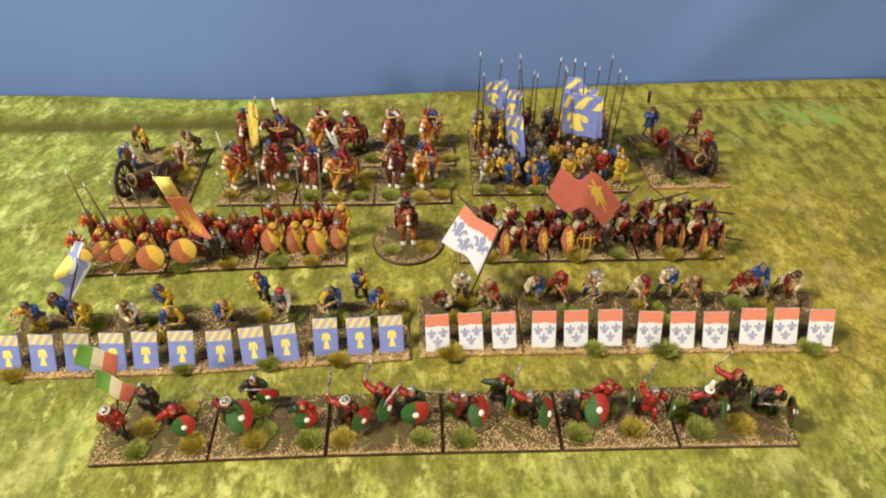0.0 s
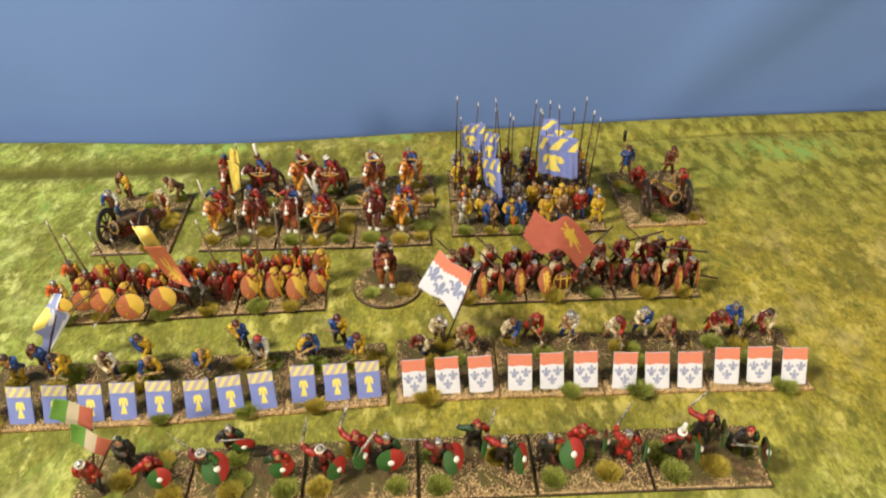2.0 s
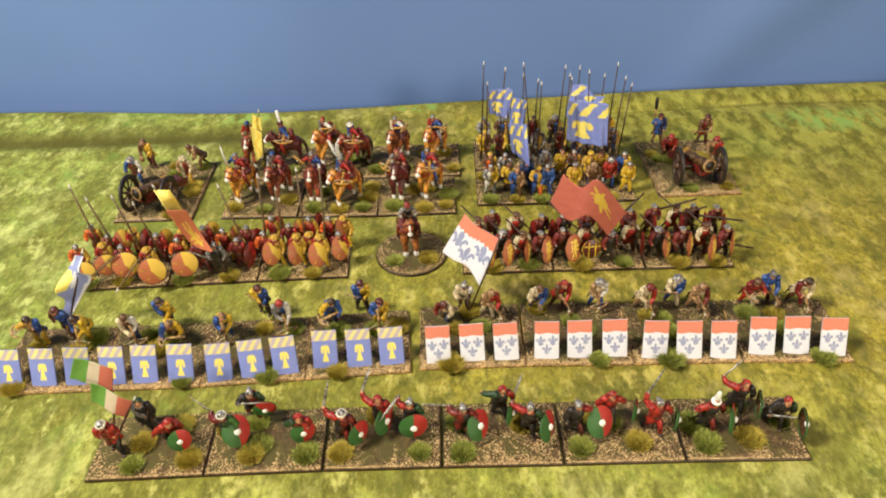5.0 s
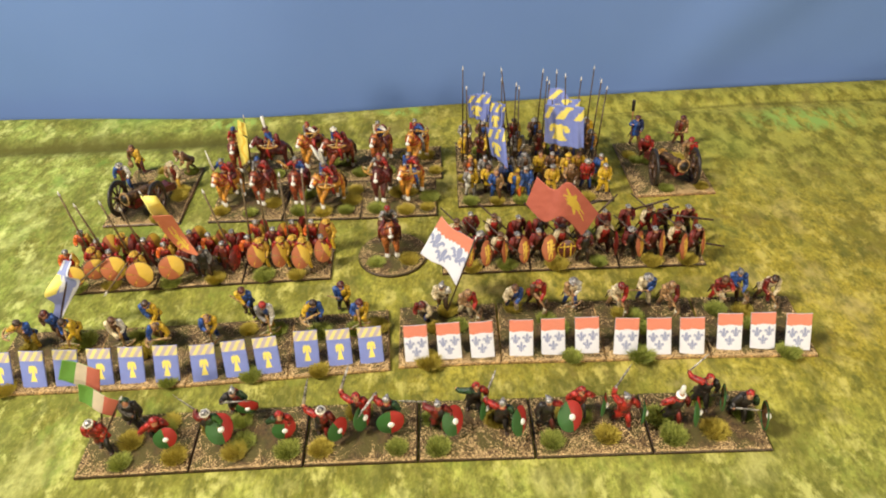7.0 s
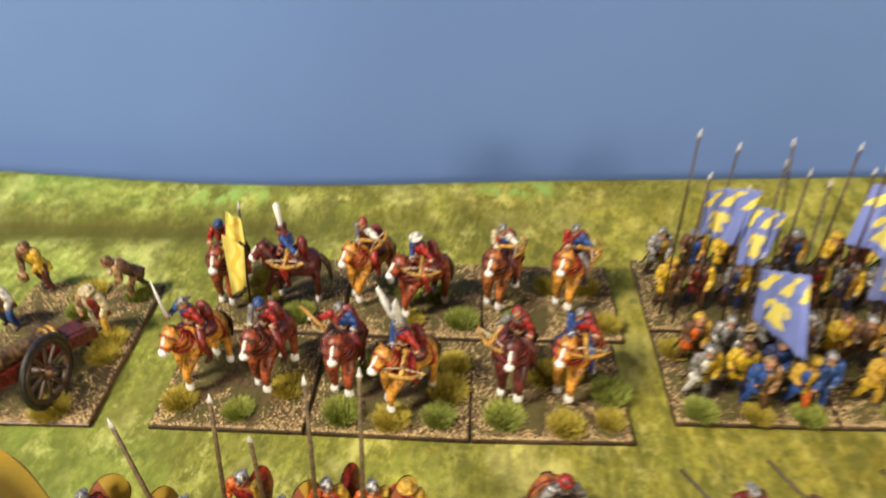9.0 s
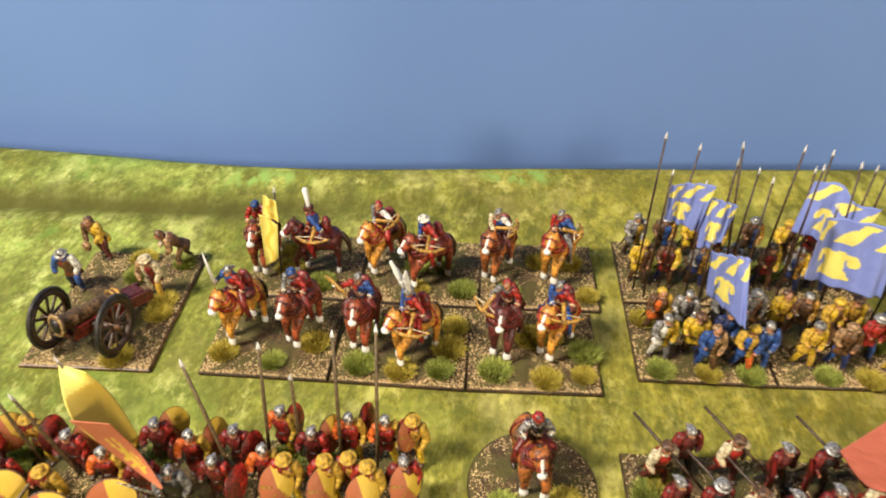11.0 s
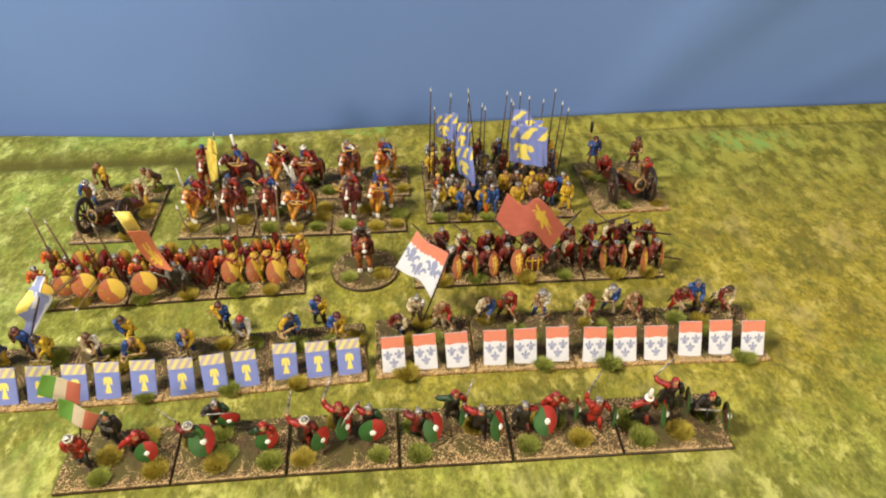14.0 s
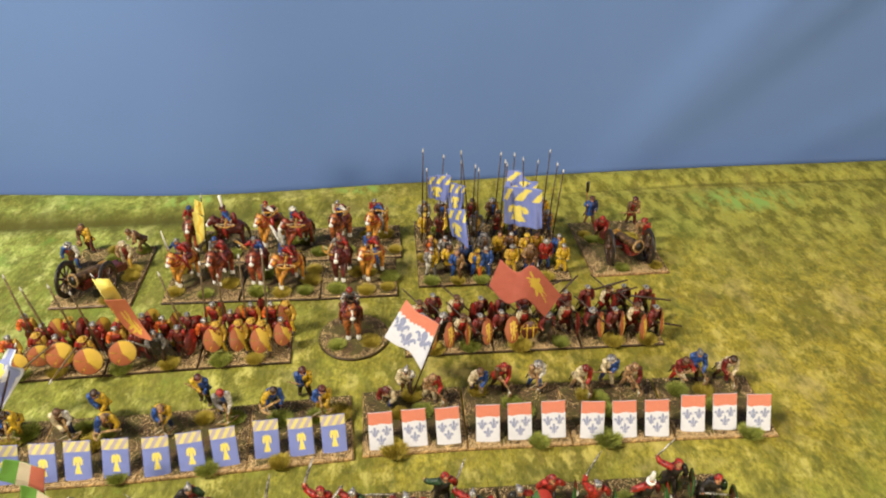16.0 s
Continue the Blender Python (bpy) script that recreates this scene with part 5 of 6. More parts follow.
general_base = stand("general_stand", "round gravel base with one mounted armoured figurine", "miniature stand", "", (-0.0205, 0.3715), (-0.0205, 0.3715), 0, (), 24.3)
part("grass_tuft", TUFTS["green"][0], general_base, pose(-0.011, -0.010, 0.0016) @ Matrix.Diagonal((1.25, 1.2, 0.7, 1)), "green static grass tuft")
part("grass_tuft", TUFTS["olive"][1], general_base, pose(0.012, -0.008, 0.0016) @ Matrix.Diagonal((1.25, 1.3, 0.7, 1)), "olive static grass tuft")
cast("armoured_rider_on_chestnut_horse", horseman(dict(body="black", arm="steel", leg="dark_red", hat="red", belt="tan"), "sorrel", "cap", ((-5, -6, 33), (5, -6, 33)), "", straps="dark_red", raised=True, armour=True))
figure_mounted(general_base, "armoured_rider_on_chestnut_horse", -0.0219, 0.3755, 9)

dr = dict(body="maroon", arm="dark_red", leg="black", hat="steel")
cast("pikeman_in_maroon_with_steel_helmet", foot_soldier(dr, "sallet", 0.15, 0, 0.05, 3, ((-5, -5, 15), (4, -3, 14))))
cast("pikeman_in_red_with_white_sleeves", foot_soldier(dict(body="red", arm="cream", leg="maroon", hat="brown"), "cap", 0.2, 0, 0.05, 3, ((-5, -5, 15), (4, -3, 14))))
cast("pikeman_in_black_with_kettle_hat", foot_soldier(dict(body="black", arm="dark_red", leg="dark_brown", hat="steel"), "kettle", 0.15, 0, 0.05, 3, ((-5, -5, 15), (4, -3, 14))))
MAROON_ROW = [(0.0140, 0.3480), (0.0735, 0.3485), (0.1335, 0.3485), (0.1915, 0.3485)]
maroon_tufts = [((20, 4, "olive"), (44, 5, "green")), ((18, 4, "olive"), (46, 5, "green")), ((22, 4, "olive"), (46, 4, "olive"))]
maroon_stands = [stand("pike_stand", "gravel base of two ranks of red clad pike figurines", "miniature stand", "pike stands", MAROON_ROW[i], MAROON_ROW[i + 1], 40, maroon_tufts[i]) for i in range(3)]
trio = ("pikeman_in_maroon_with_steel_helmet", "pikeman_in_red_with_white_sleeves", "pikeman_in_black_with_kettle_hat")
steel_pike, white_pike, black_pike = trio
for i, x, y, key, turn in ((0, 0.0240, 0.3749, white_pike, 20), (0, 0.0344, 0.3818, steel_pike, 10), (0, 0.0501, 0.3791, white_pike, 15), (0, 0.0667, 0.3760, steel_pike, 20), (0, 0.0260, 0.3600, steel_pike, 25),
                           (0, 0.0400, 0.3600, black_pike, 15), (0, 0.0529, 0.3580, white_pike, 10), (0, 0.0640, 0.3570, steel_pike, 25), (1, 0.0790, 0.3601, steel_pike, 10), (1, 0.0947, 0.3640, white_pike, 20),
                           (1, 0.1095, 0.3560, black_pike, 15), (1, 0.1249, 0.3659, white_pike, 5), (1, 0.0820, 0.3770, black_pike, 20), (1, 0.0980, 0.3790, steel_pike, 15), (1, 0.1110, 0.3770, steel_pike, 15),
                           (1, 0.1260, 0.3800, steel_pike, 20), (2, 0.1434, 0.3840, steel_pike, 15), (2, 0.1573, 0.3835, white_pike, 25), (2, 0.1691, 0.3833, steel_pike, 10), (2, 0.1840, 0.3809, steel_pike, 20),
                           (2, 0.1403, 0.3588, black_pike, 15), (2, 0.1554, 0.3577, steel_pike, 20), (2, 0.1715, 0.3622, white_pike, 15), (2, 0.1838, 0.3580, steel_pike, 25)):
    figure(maroon_stands[i], key, x, y + 0.0012, turn, size=0.98)
    if key != steel_pike:
        pole(maroon_stands[i], (x - 0.010, y + 0.010, 0.030), (x + 0.013, y - 0.012, 0.0170), 0.6, 0, "pike", label="thin dark wooden pike levelled forward")
for i, x, y, z, t, kind, tip in ((0, 0.0441, 0.3514, 15, 42, "orange_oval", 22), (0, 0.0564, 0.3537, 15, 68, "orange_oval", 20), (0, 0.0694, 0.3534, 15, 40, "orange_oval", 26), (0, 0.0327, 0.3513, 15, 50, "orange_oval", 20),
                                 (1, 0.0865, 0.3543, 15, 28, "orange_gold", 26), (1, 0.0977, 0.3529, 15, 8, "yellow_frame", 10), (1, 0.1312, 0.3573, 15, 66, "maroon_oval", 20), (2, 0.1472, 0.3557, 15, 48, "orange_oval", 22),
                                 (2, 0.1618, 0.3554, 15, 58, "orange_oval", 20), (2, 0.1752, 0.3512, 15, 46, "orange_oval", 20), (2, 0.1886, 0.3548, 15, 66, "orange_oval", 20)):
    shield(maroon_stands[i], kind, x, y, z, t, tip)
for x, y in ((0.0610, 0.3690), (0.0740, 0.3700), (0.1420, 0.3720), (0.1600, 0.3730), (0.1760, 0.3740), (0.1880, 0.3720)):
    shield(maroon_stands[0 if x < 0.0735 else 1 if x < 0.13 else 2], "maroon_oval", x, y, 17, 58, 16)

for foot, top in (((0.1190, 0.3720, 0.0280), (0.1330, 0.3760, 0.0420)), ((0.1480, 0.3820, 0.0250), (0.1690, 0.3780, 0.0350)), ((0.1700, 0.3720, 0.0260), (0.1970, 0.3660, 0.0250)), ((0.1740, 0.3640, 0.0120), (0.2040, 0.3560, 0.0100)), ((0.1100, 0.3840, 0.0260), (0.1230, 0.3800, 0.0350)), ((0.1590, 0.3800, 0.0210), (0.1760, 0.3760, 0.0300))):
    pole(maroon_stands[2 if foot[0] > 0.134 else 1], foot, top, 0.8, 0, "pike", label="dark wooden pike levelled sideways")


def sun_flag(u, v):
    x, y = (u - 0.74) * 1.4, v - 0.42
    r, w = math.hypot(x, y * 0.75), math.atan2(y, x)
    return "paper_gold" if r < 0.11 + 0.12 * max(0, math.cos(w * 9 + 0.5)) * (0.7 + 0.5 * math.sin(w * 2)) else "paper_scarlet"


bent_banner(maroon_stands[1], (0.1060, 0.357, 0.010), (0.0966, 0.3420, 0.0745), ((0.0750, 0.352, 0.0735), (0.0850, 0.346, 0.0675), (0.0935, 0.338, 0.0770), (0.1140, 0.345, 0.0490)),
            ((0.0695, 0.357, 0.0500), (0.0810, 0.352, 0.0390), (0.0915, 0.344, 0.0480), (0.1060, 0.349, 0.0285)), sun_flag, "large bent red paper flag with a gold sun", 72, 44)

# ---- fourth row: gun stands, mounted crossbow stands, pike block with blue flags ----
CAV = [(-0.1632, 0.4180), (-0.1062, 0.4172), (-0.0468, 0.4158), (0.0110, 0.4168)]
def trooper(ob, label, words, hat, coat, straps, x, y, turn, grips, bow=None, nod=0.0, weapon="crossbow"):
    cast(label, horseman(dict(dress(words), belt="tan", cape="dark_red", cloth="maroon"), coat, hat, grips, weapon, (-0.12, 0, 1), straps, nod, bow=bow, facing=turn))
    figure_mounted(ob, label, x, y, turn)


cav_tufts = [((31, 8, "green"), (8, 12, "olive"), (47, 20, "olive")), ((12, 9, "green"), (30, 7, "olive"), (47, 9, "green"), (50, 22, "olive")), ((12, 10, "green"), (34, 6, "olive"), (50, 9, "olive"), (52, 22, "green"))]
cavalry = [stand("cavalry_stand", "gravel base with two mounted crossbow figurines", "miniature stand", "cavalry stands", CAV[i], CAV[i + 1], 50, cav_tufts[i]) for i in range(3)]
rear = [((CAV[i][0] + 0.0045, CAV[i][1] + 0.0510), (CAV[i + 1][0] + 0.0045, CAV[i + 1][1] + 0.0512)) for i in range(3)]
rear_tufts = [((38, 10, "green"), (20, 20, "olive")), ((28, 9, "olive"), (50, 10, "green")), ((14, 12, "green"), (52, 9, "olive"))]
cavalry_rear = [stand("cavalry_stand", "gravel base with two mounted crossbow figurines in the second line", "miniature stand", "cavalry stands", *rear[i], 50, rear_tufts[i]) for i in range(3)]
low = ((0.5, -7, 33), (0, -15, 29.5))
aside = ((-2, -6, 33), (8, -9, 35))
trooper(cavalry[0], "mounted swordsman in blue and red on an orange horse", "blue red blue red dark_red dark_red steel", "sallet", "bay", "red", -0.1487, 0.4453, -27, ((-9, -3, 32), (4, -6, 30)), None, 0.1, "blade")
trooper(cavalry[0], "mounted crossbowman in grey and red with a blue cap", "grey dark_red grey red maroon dark_red blue", "cap", "chestnut", "maroon", -0.1220, 0.4456, -16, ((-4, -7, 31), (4, -7, 31)))
trooper(cavalry[1], "mounted crossbowman in red and blue holding his bow aside", "red blue red blue maroon dark_red steel", "sallet", "chestnut", "dark_red", -0.0938, 0.4443, -4, ((-10, -4, 33), (5, -6, 31)), ((-9, -3, 31), (-11, -5, 38)))
trooper(cavalry[1], "mounted crossbowman with two white feathers", "blue red blue red dark_red red white", "feather", "bay", "red", -0.0697, 0.4364, -42, ((-5, -6, 31), (4, -7, 30)), ((0, -6, 30), (-1, -15, 25)))
trooper(cavalry[2], "mounted crossbowman in a red hood", "dark_red dark_red grey red dark_red maroon red", "hair", "maroon", "dark_red", -0.0308, 0.4441, -12, ((-7, -5, 33), (4, -6, 30)), ((-6, -4, 34), (-11, -8, 28)))
trooper(cavalry[2], "mounted crossbowman with steel helmet and blue sleeve", "blue red blue red navy blue steel", "sallet", "bay", "red", -0.0080, 0.4443, -32, ((-4, -7, 32), (4, -7, 32)), low)
trooper(cavalry_rear[0], "mounted standard bearer in red with a blue cap", "red red red red dark_red maroon blue", "cap", "chestnut", "maroon", -0.1513, 0.4940, -3, ((-4, -7, 32), (7, -5, 33)), ((-4, -8, 31), (5, -8, 31)))
trooper(cavalry_rear[0], "mounted crossbowman with a white quill", "red blue red blue grey red maroon", "quill", "maroon", "dark_red", -0.1223, 0.4903, -78, ((-4, -7, 31), (4, -7, 31)), low)
trooper(cavalry_rear[1], "mounted crossbowman in a red hood on an orange horse", "dark_red maroon grey white dark_red red red", "hair", "bay", "red", -0.0909, 0.4971, -34, ((-3, -7, 32), (5, -7, 33)), aside)
trooper(cavalry_rear[1], "mounted crossbowman in red with a broad white hat", "blue red blue red dark_red red white", "kettle", "chestnut", "dark_red", -0.0674, 0.4872, -50, ((-4, -7, 31), (4, -7, 31)), low)
trooper(cavalry_rear[2], "mounted crossbowman in red and blue with pale sleeves", "red blue cream white dark_red maroon steel", "sallet", "sorrel", "maroon", -0.0341, 0.4949, -24, ((-3, -7, 32), (5, -7, 32)), aside)
trooper(cavalry_rear[2], "mounted crossbowman in red and blue on an orange horse", "red blue red blue dark_red grey steel", "sallet", "bay", "red", -0.0042, 0.4957, -28, ((-4, -6, 32), (5, -7, 31)), ((0, -6, 33), (9, -8, 32)))


def narrow_flag(u, v):
    return "paper_gold" if abs(u - 0.5 - 0.2 * math.sin(v * 9)) < 0.14 else "paper_yellow"


banner(cavalry_rear[0], (-0.1395, 0.476, 0.004), (-0.1365, 0.478, 0.0560), ((-0.1450, 0.4765, 0.0445), (-0.1365, 0.476, 0.0400), (-0.1390, 0.476, 0.0200), (-0.1465, 0.4765, 0.0130)),
       narrow_flag, "tall narrow yellow paper banner", 0.9, 0.8)
upper = sheet(four((-0.1415, 0.4768, 0.0550), (-0.1360, 0.4764, 0.0520), (-0.1362, 0.4764, 0.0405), (-0.1435, 0.4768, 0.0440), wave=0.5), narrow_flag, 20, 20, 0.25)
world_part("flag_top", upper, cavalry_rear[0], "folded top of the yellow paper banner")


def cannon(ob, x, y, turn, yaw):
    """Bronze barrel on a red two-wheeled carriage; muzzle towards -y before turning."""
    g = tagged(new("cannon"), "bronze toy cannon on a dark red carriage with spoked wheels", "cannon", "cannons")
    g.matrix_basis = ob.matrix_basis @ on(ob, x, y, BASE - 0.2, turn) @ Matrix.Scale(0.9, 4)
    s = Shape()
    s.lathe((0, 24, 15.5), (0, -12, 22.5), [(0, 1.2), (0.8, 2.0), (1.6, 1.2), (2.4, 4.3), (3.2, 5.0), (4.8, 5.0), (5.6, 4.6), (13, 4.4), (14, 4.9), (15.4, 4.9), (16.2, 4.3), (25.5, 4.0), (26.4, 4.5), (27.8, 4.5), (28.6, 4.0), (33, 4.1), (34, 5.1), (36.5, 5.4), (36.7, 3.4)], "bronze", 20)
    for yy, zz, rr in ((20.0, 16.3, 5.0), (17.4, 16.8, 4.9), (-11.2, 22.3, 5.2)):
        s.ring((0, yy, zz), (0, 1, -0.194), rr, 0.9, "pale_wood" if yy < -10 else "ochre", 20, 6)
    # black plug: the darkness of the open bore, put in as colour
    s.lathe((0, -12.5, 22.6), (0, -6, 21.3), [(0, 3.7), (5, 3.5)], "black", 16)
    part("barrel", s, g, pose(0, 0, 0, 0, 0, yaw), "aged bronze barrel with rings")
    s = Shape()
    for sx in (-1, 1):
        s.block((sx * 4.9, 8, 14.5), (2.0, 34, 6.5), "dark_red", Matrix.Rotation(-0.09, 3, "X"))
        s.block((sx * 4.9, 29, 11.0), (2.0, 15, 6.0), "maroon", Matrix.Rotation(-0.18, 3, "X"))
    for yy, zz in ((-7, 13), (10, 12), (24, 10)):
        s.block((0, yy, zz), (9, 3, 3), "dark_red")
    s.block((0, 28, 12.5), (8, 12, 4), "maroon", Matrix.Rotation(-0.18, 3, "X"))
    part("carriage", s, g, pose(0, 0, 0, 0, 0, yaw), "red painted wooden carriage")
    s = Shape()
    s.limb((-21, 0, 15.6), (21, 0, 15.6), 1.5, 1.5, "dark_brown")
    part("axle", s, g)
    for sx in (-1, 1):
        w = part("wheel", Shape_wheel(), g, pose(sx * 0.0172, 0, 0.0158))
        s = Shape()
        s.ring((0, 0, 0), (1, 0, 0), 14.6, 1.25, "black", 32, 8)
        part("tyre", s, w, None, "dark iron tyre")


def Shape_wheel():
    s = Shape()
    s.ring((0, 0, 0), (1, 0, 0), 12.6, 1.5, "dark_brown", 30, 8)
    s.lathe((-3.2, 0, 0), (3.2, 0, 0), [(0, 1.4), (1, 2.3), (3.2, 3.0), (5.4, 2.3), (6.4, 1.4)], "brown", 12)
    for k in range(10):
        w = 2 * math.pi * k / 10
        s.limb((0, 2.4 * math.cos(w), 2.4 * math.sin(w)), (0, 12 * math.cos(w), 12 * math.sin(w)), 0.85, 0.75, "dark_brown", 6)
    return s


cast("gunner_in_brown_jerkin_and_steel_cap", foot_soldier(dress("dark_red brown blue white navy blue steel"), "kettle", 0.3, 0, 0.05, 2, ((-6, -4, 13), (4, -5, 13))))
cast("gunner_in_yellow_and_purple", foot_soldier(dress("brown yellow brown mustard maroon maroon brown"), "hair", 0.3, -0.05, 0, 2, ((-4, -6, 12), (1, -6, 13)), "bag"))
cast("gunner_with_broad_hat", foot_soldier(dress("cream dark_red tan cream cream mustard cream"), "kettle", 0.25, 0.05, 0, 2.5, ((-3, -6, 15), (4, -5, 13))))
cast("gunner_in_brown_leaning", foot_soldier(dress("tan brown cream tan brown tan brown"), "hair", 0.75, 0, 0.05, 4, ((-4, -9, 12), (3, -9, 11))))
cast("gunner_in_blue_with_rammer", foot_soldier(dress("blue navy blue navy tan brown maroon"), "cap", 0.1, 0, 0, 2, ((-4, -3, 20), (3, -4, 14))))
cast("gunner_in_brown_with_dark_red_cap", foot_soldier(dress("dark_red brown brown tan brown maroon maroon"), "cap", 0.2, 0, 0, 2, ((-4, -5, 14), (3, -5, 13)), "stick"))
cast("gunner_bending_in_dark_red_with_red_cap", foot_soldier(dress("dark_red red dark_red red brown brown red"), "cap", 0.5, 0, 0.1, 2, ((-4, -7, 12), (3, -7, 12))))
cast("gunner_in_tan_with_red_cap", foot_soldier(dress("tan red tan red tan brown red"), "cap", 0.4, 0, 0.1, 2, ((-5, -6, 13), (3, -6, 13))))
gun_left = stand("gun_stand", "gravel base with four gun crew figurines round a cannon", "miniature stand", "gun stands", (-0.2430, 0.4172), (-0.1840, 0.4178), 80, ((20, 30, "green"), (50, 34, "olive"), (42, 6, "olive"), (30, 60, "green")), 0, "brown")
cannon(gun_left, -0.2160, 0.4313, -6, -24)
figure(gun_left, "gunner_in_brown_jerkin_and_steel_cap", -0.2395, 0.4690, 5, size=1.0)
figure(gun_left, "gunner_in_yellow_and_purple", -0.2365, 0.4945, -10, size=1.0)
figure(gun_left, "gunner_with_broad_hat", -0.1985, 0.4660, 0, size=1.0)
figure(gun_left, "gunner_in_brown_leaning", -0.1940, 0.4920, -50, size=1.0)
gun_right = stand("gun_stand", "gravel base with four gun crew figurines round a cannon", "miniature stand", "gun stands", (0.1622, 0.4312), (0.2240, 0.4325), 80, ((25, 7, "green"), (45, 50, "olive"), (12, 50, "green"), (52, 8, "olive")), 0, "tan")
cannon(gun_right, 0.1943, 0.4490, -3, 22)
figure(gun_right, "gunner_in_blue_with_rammer", 0.1780, 0.5090, 0, size=1.0)
figure(gun_right, "gunner_in_brown_with_dark_red_cap", 0.2140, 0.5070, 10, size=1.0)
figure(gun_right, "gunner_bending_in_dark_red_with_red_cap", 0.1805, 0.4850, -10, size=1.0)
figure(gun_right, "gunner_in_tan_with_red_cap", 0.2150, 0.4770, -30, size=1.0)
rammer = Shape()
rammer.limb((174, 507, 10), (173.2, 508, 34), 0.5, 0.5, "wood", 6)
rammer.limb((173.2, 508, 34), (173, 508.5, 42), 1.3, 1.5, "black", 8)
world_part("rammer", rammer, gun_right, "wooden rammer with a black head")

PIKES = [(0.0264, 0.4262), (0.0856, 0.4262), (0.1452, 0.4275)]
# rear ranks dressed darker: shade among the figures is put into their colours
for nm, d in dict(pikeman_in_yellow_and_blue=(dict(by, body="navy", body2="ochre", arm="grey", leg="brown", leg2="navy"), "sallet"), pikeman_in_yellow_with_cap=(dict(yb, body2="brown", arm2="brown", hat="yellow", leg="brown", leg2="dark_brown"), "cap"), pikeman_in_blue_with_helmet=(dict(by, body="grey", body2="mustard", arm="steel", arm2="steel", leg="dark_brown", leg2="navy"), "sallet"),
                  pikeman_in_dark_red_jerkin=(dict(yb, body="dark_red", body2="maroon", arm="brown", arm2="yellow", leg="navy", leg2="brown", hat="dark_brown"), "cap"), pikeman_in_dark_leather=(dict(body="dark_brown", body2="blue", arm="brown", arm2="ochre", leg="black", hat="steel"), "kettle")).items():
    k = dict(d[0])
    if d[1] == "sallet":
        k["hat"] = "steel"
    cast(nm, foot_soldier(k, d[1], 0.1, 0, 0, 2, ((-4, -5, 17), (3, -4, 13))))
five = ("pikeman_in_yellow_and_blue", "pikeman_in_yellow_with_cap", "pikeman_in_blue_with_helmet", "pikeman_in_dark_red_jerkin", "pikeman_in_dark_leather")
block = []
for row in range(2):
    for i in range(2):
        (x0, y0), (x1, y1) = PIKES[i], PIKES[i + 1]
        tufts = (((10, 5, "green"), (30, 4, "olive"), (48, 4, "green")), ((22, 5, "green"), (40, 4, "olive")))[i] if row == 0 else ((20, 30, "green"),)
        a = stand("pike_stand", "gravel base of pike figurines in blue and yellow livery", "miniature stand", "livery pike stands", (x0, y0 + 0.049 * row), (x1, y1 + 0.049 * row), 48, tufts)
        block.append(a)
        for j in range(4 if row else 0):
            for rank in range(2):
                x = x0 + 0.0085 + 0.0140 * j + 0.0012 * math.sin(5 * j + 3 * rank + i)
                figure(a, five[(2 * j + rank + 2 * i + row) % 5], x, y0 + 0.0645 + 0.0215 * rank + 0.0012 * math.sin(3 * j + i), 12 * math.sin(4 * j + rank + 2 * i), size=0.98)


def pikeman(i, label, words, hat, x, y, turn=0.0):
    cast(label, foot_soldier(dress(words), hat, 0.15, 0, 0, 2, ((-4, -5, 17), (3, -4, 13))))
    figure(block[i], label, x, y - 0.001, turn, size=0.98)


pikeman(0, "pikeman in steel and yellow", "white yellow steel yellow white grey steel", "sallet", 0.0368, 0.4412, 10)
pikeman(0, "pikeman in a yellow coat and brown cap", "yellow yellow yellow mustard brown navy brown", "cap", 0.0510, 0.4430, -10)
pikeman(0, "pikeman in blue and tan", "blue tan blue tan blue brown tan", "hair", 0.0560, 0.4360, 0)
pikeman(0, "pikeman in dark blue", "navy blue navy blue navy navy grey", "sallet", 0.0637, 0.4465, 10)
pikeman(0, "pikeman with a yellow cap", "blue mustard mustard blue blue orange yellow", "cap", 0.0713, 0.4370, 0)
pikeman(0, "pikeman in blue with a steel helmet", "blue blue steel blue yellow blue steel", "sallet", 0.0789, 0.4395, -10)
pikeman(1, "pikeman in mustard with a grey cap", "mustard yellow mustard yellow yellow mustard grey", "cap", 0.0984, 0.4406, 10)
pikeman(1, "pikeman in brown leather", "brown brown tan brown blue navy tan", "kettle", 0.1130, 0.4410, -5)
pikeman(1, "pikeman in red with a steel helmet", "red red red red navy blue steel", "kettle", 0.1260, 0.4470, 10)
pikeman(1, "pikeman in blue and yellow", "blue yellow blue yellow tan navy steel", "sallet", 0.1375, 0.4540, 0)
pikeman(1, "pikeman all in yellow", "yellow yellow yellow yellow yellow yellow steel", "sallet", 0.1378, 0.4395, 15)
pikeman(0, "pikeman in orange brown with a yellow cap", "orange brown brown mustard brown brown yellow", "hair", 0.0372, 0.4580, 10)
pikeman(0, "pikeman in dark steel armour", "grey black steel steel black black steel", "sallet", 0.0494, 0.4570, -10)
pikeman(0, "pikeman in blackened armour", "black black grey grey black navy grey", "sallet", 0.0660, 0.4590, 5)
pikeman(0, "pikeman in steel and brown", "grey brown steel grey brown brown steel", "kettle", 0.0790, 0.4600, 5)
pikeman(1, "pikeman in yellow sleeves", "yellow mustard yellow mustard brown brown brown", "hair", 0.0915, 0.4600, 10)
pikeman(1, "pikeman in dark brown and steel", "dark_brown brown brown ochre brown black steel", "sallet", 0.1010, 0.4590, -5)
pikeman(1, "pikeman in yellow and brown", "yellow brown mustard yellow brown brown yellow", "cap", 0.1122, 0.4560, 10)
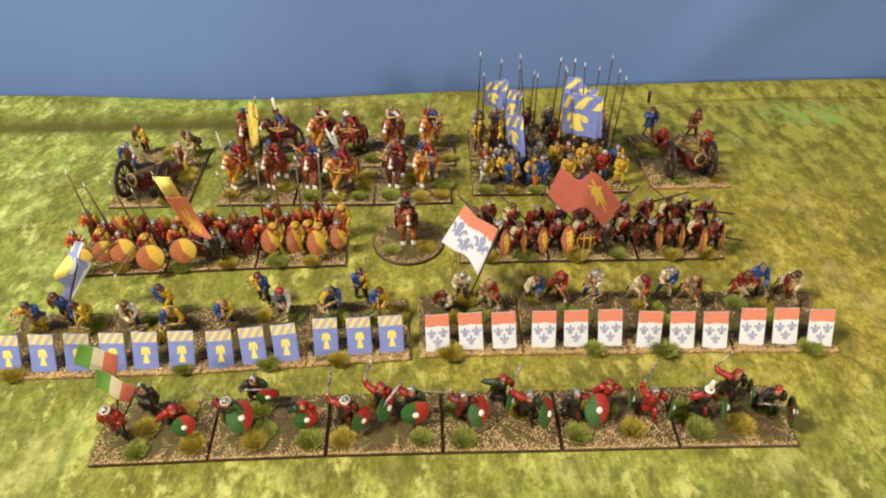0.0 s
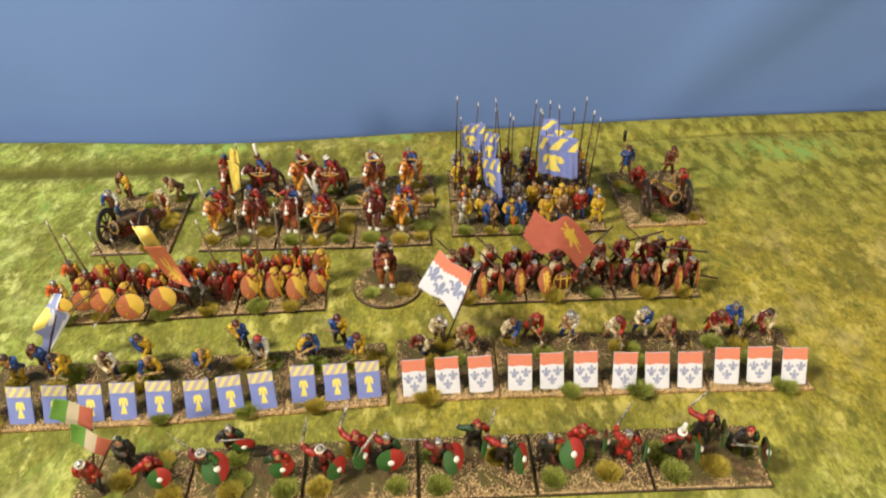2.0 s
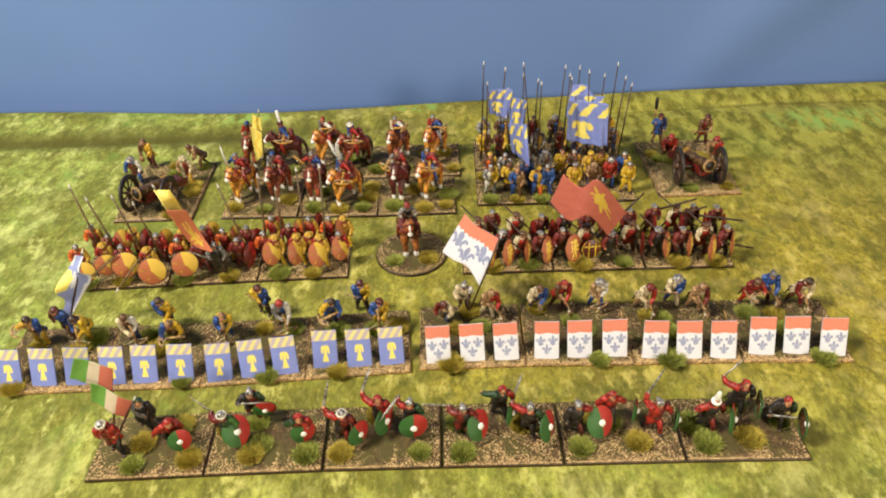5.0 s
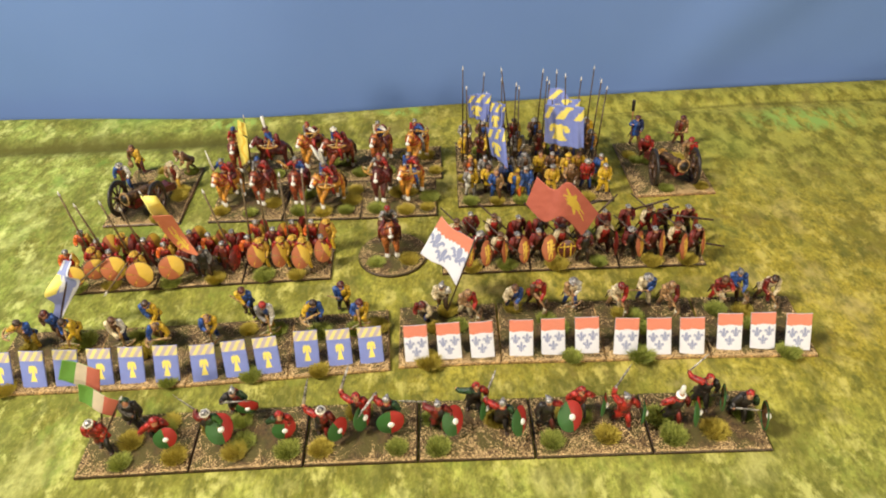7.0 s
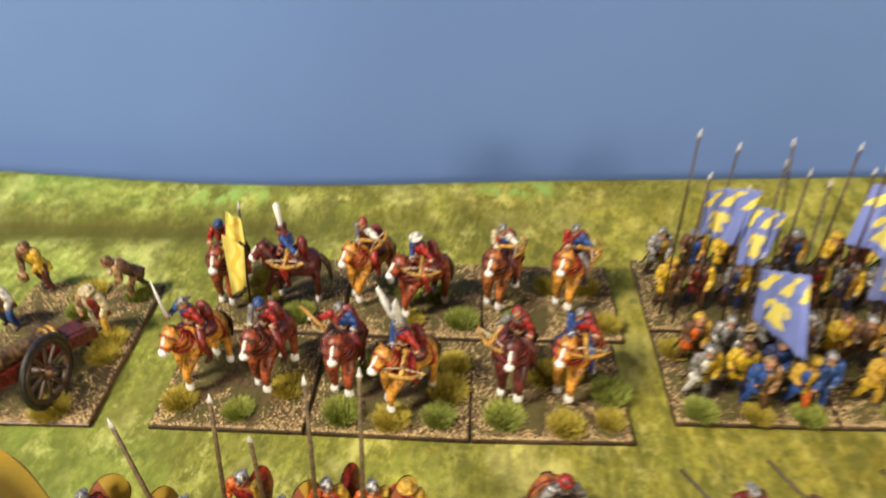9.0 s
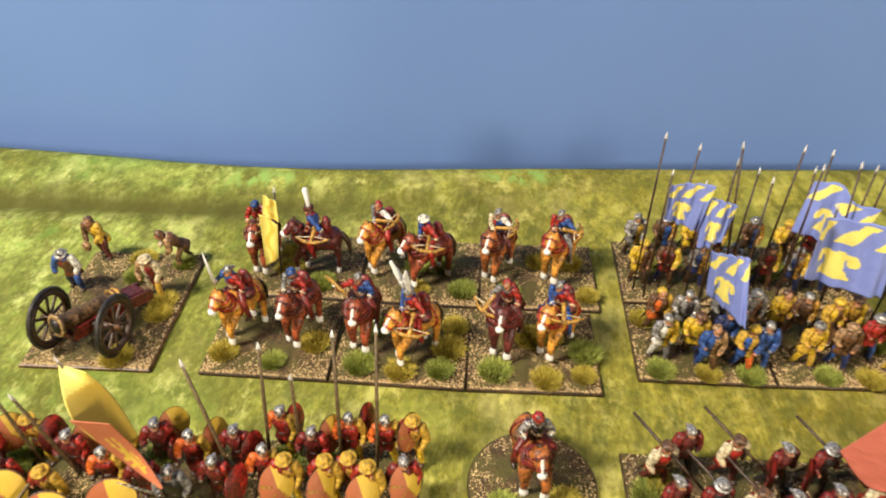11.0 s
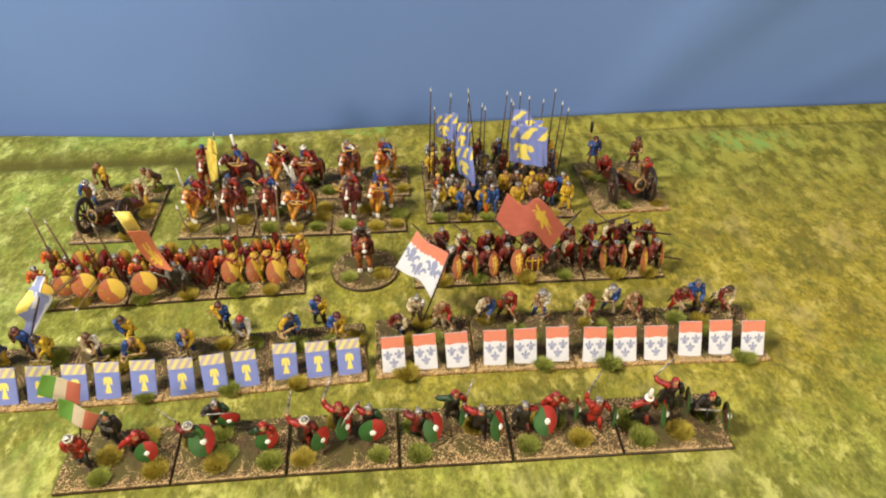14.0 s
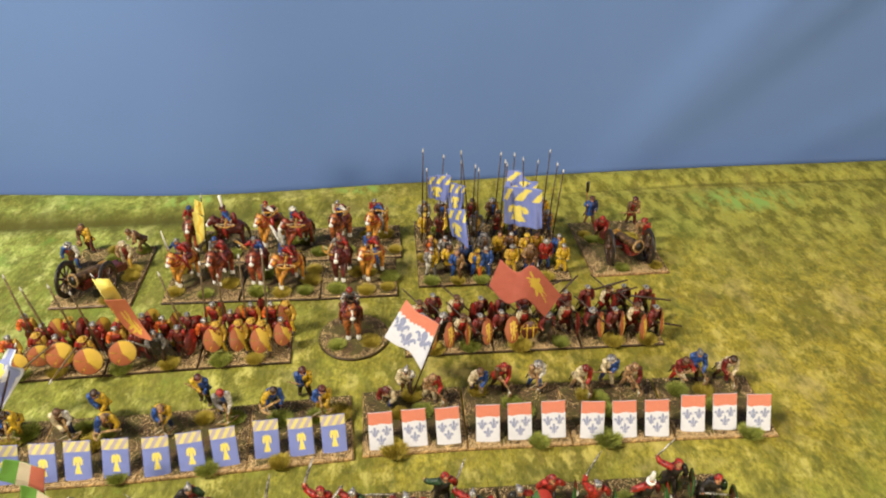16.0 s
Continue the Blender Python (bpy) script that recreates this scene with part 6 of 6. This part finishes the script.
pikeman(1, "pikeman in ochre", "ochre mustard ochre yellow navy brown brown", "cap", 0.1210, 0.4580, 0)
for i, foot, top in ((2, (0.0319, 0.4822, 0.004), (0.0340, 0.4898, 0.0833)), (2, (0.0447, 0.4849, 0.004), (0.0502, 0.4921, 0.0769)), (2, (0.0720, 0.4740, 0.004), (0.0625, 0.4780, 0.0865)), (2, (0.0635, 0.4780, 0.004), (0.0628, 0.4790, 0.0780)),
                     (2, (0.0716, 0.4760, 0.004), (0.0742, 0.4830, 0.0716)), (0, (0.0743, 0.4633, 0.004), (0.0750, 0.4695, 0.0755)), (3, (0.0906, 0.4874, 0.004), (0.0956, 0.4945, 0.0765)), (1, (0.0929, 0.4678, 0.004), (0.0962, 0.4755, 0.0787)),
                     (3, (0.1050, 0.4823, 0.004), (0.1056, 0.4899, 0.0775)), (1, (0.1127, 0.4649, 0.004), (0.1096, 0.4734, 0.0816)), (3, (0.1198, 0.4781, 0.004), (0.1238, 0.4858, 0.0729)), (3, (0.1305, 0.4864, 0.004), (0.1347, 0.4942, 0.0775)),
                     (1, (0.1317, 0.4705, 0.004), (0.1375, 0.4780, 0.0740)), (1, (0.1340, 0.4606, 0.004), (0.1400, 0.4680, 0.0730))):
    pole(block[i], foot, top, 0.55, 3.2, "pike", "thin dark wooden pike with a steel tip")


def band_flag(u, v):
    if v < 0.36:
        return "paper_yellow" if ((u + 0.8 * v + 0.1) * 2.7) % 1 < 0.45 and 0.05 < v < 0.33 else "paper_blue"
    return "paper_yellow" if in_tabard((u - 0.42) / 0.72, (0.66 - v) / 0.42) else "paper_blue"


FLAG = "blue paper flag with yellow stripes and device"
bent_banner(block[2], (0.0360, 0.477, 0.004), (0.0360, 0.4755, 0.0740), ((0.0364, 0.4755, 0.0685), (0.0450, 0.4775, 0.0690), (0.0545, 0.4730, 0.0710)), ((0.0375, 0.477, 0.0500), (0.0450, 0.4780, 0.0470), (0.0520, 0.4745, 0.0455)), band_flag, FLAG, ripple=0.9)
bent_banner(block[2], (0.0540, 0.472, 0.006), (0.0515, 0.4770, 0.0680), ((0.0525, 0.476, 0.0640), (0.0590, 0.4730, 0.0635), (0.0655, 0.473, 0.0615)), ((0.0535, 0.474, 0.0375), (0.0590, 0.4715, 0.0400), (0.0645, 0.474, 0.0440)), band_flag, FLAG, ripple=0.9)
bent_banner(block[0], (0.0545, 0.456, 0.008), (0.0482, 0.4455, 0.0620), ((0.0490, 0.4460, 0.0570), (0.0555, 0.4395, 0.0605), (0.0620, 0.4390, 0.0600)), ((0.0535, 0.4490, 0.0320), (0.0590, 0.4400, 0.0320), (0.0640, 0.4270, 0.0325)), band_flag, FLAG, ripple=0.9)
bent_banner(block[3], (0.0990, 0.479, 0.004), (0.1000, 0.4880, 0.0700), ((0.1005, 0.4870, 0.0660), (0.1090, 0.4810, 0.0690), (0.1140, 0.4740, 0.0640), (0.1210, 0.4670, 0.0665)), ((0.0965, 0.483, 0.0420), (0.1050, 0.4780, 0.0420), (0.1110, 0.4720, 0.0380), (0.1180, 0.4690, 0.0380)), band_flag, FLAG, ripple=0.9)
bent_banner(block[1], (0.1050, 0.462, 0.006), (0.0985, 0.4590, 0.0710), ((0.0925, 0.4530, 0.0705), (0.0988, 0.4590, 0.0668), (0.1095, 0.4510, 0.0700), (0.1200, 0.4470, 0.0700)),
            ((0.0938, 0.4540, 0.0385), (0.1035, 0.4580, 0.0335), (0.1130, 0.4480, 0.0365), (0.1220, 0.4445, 0.0372)), band_flag, FLAG, ripple=0.9)
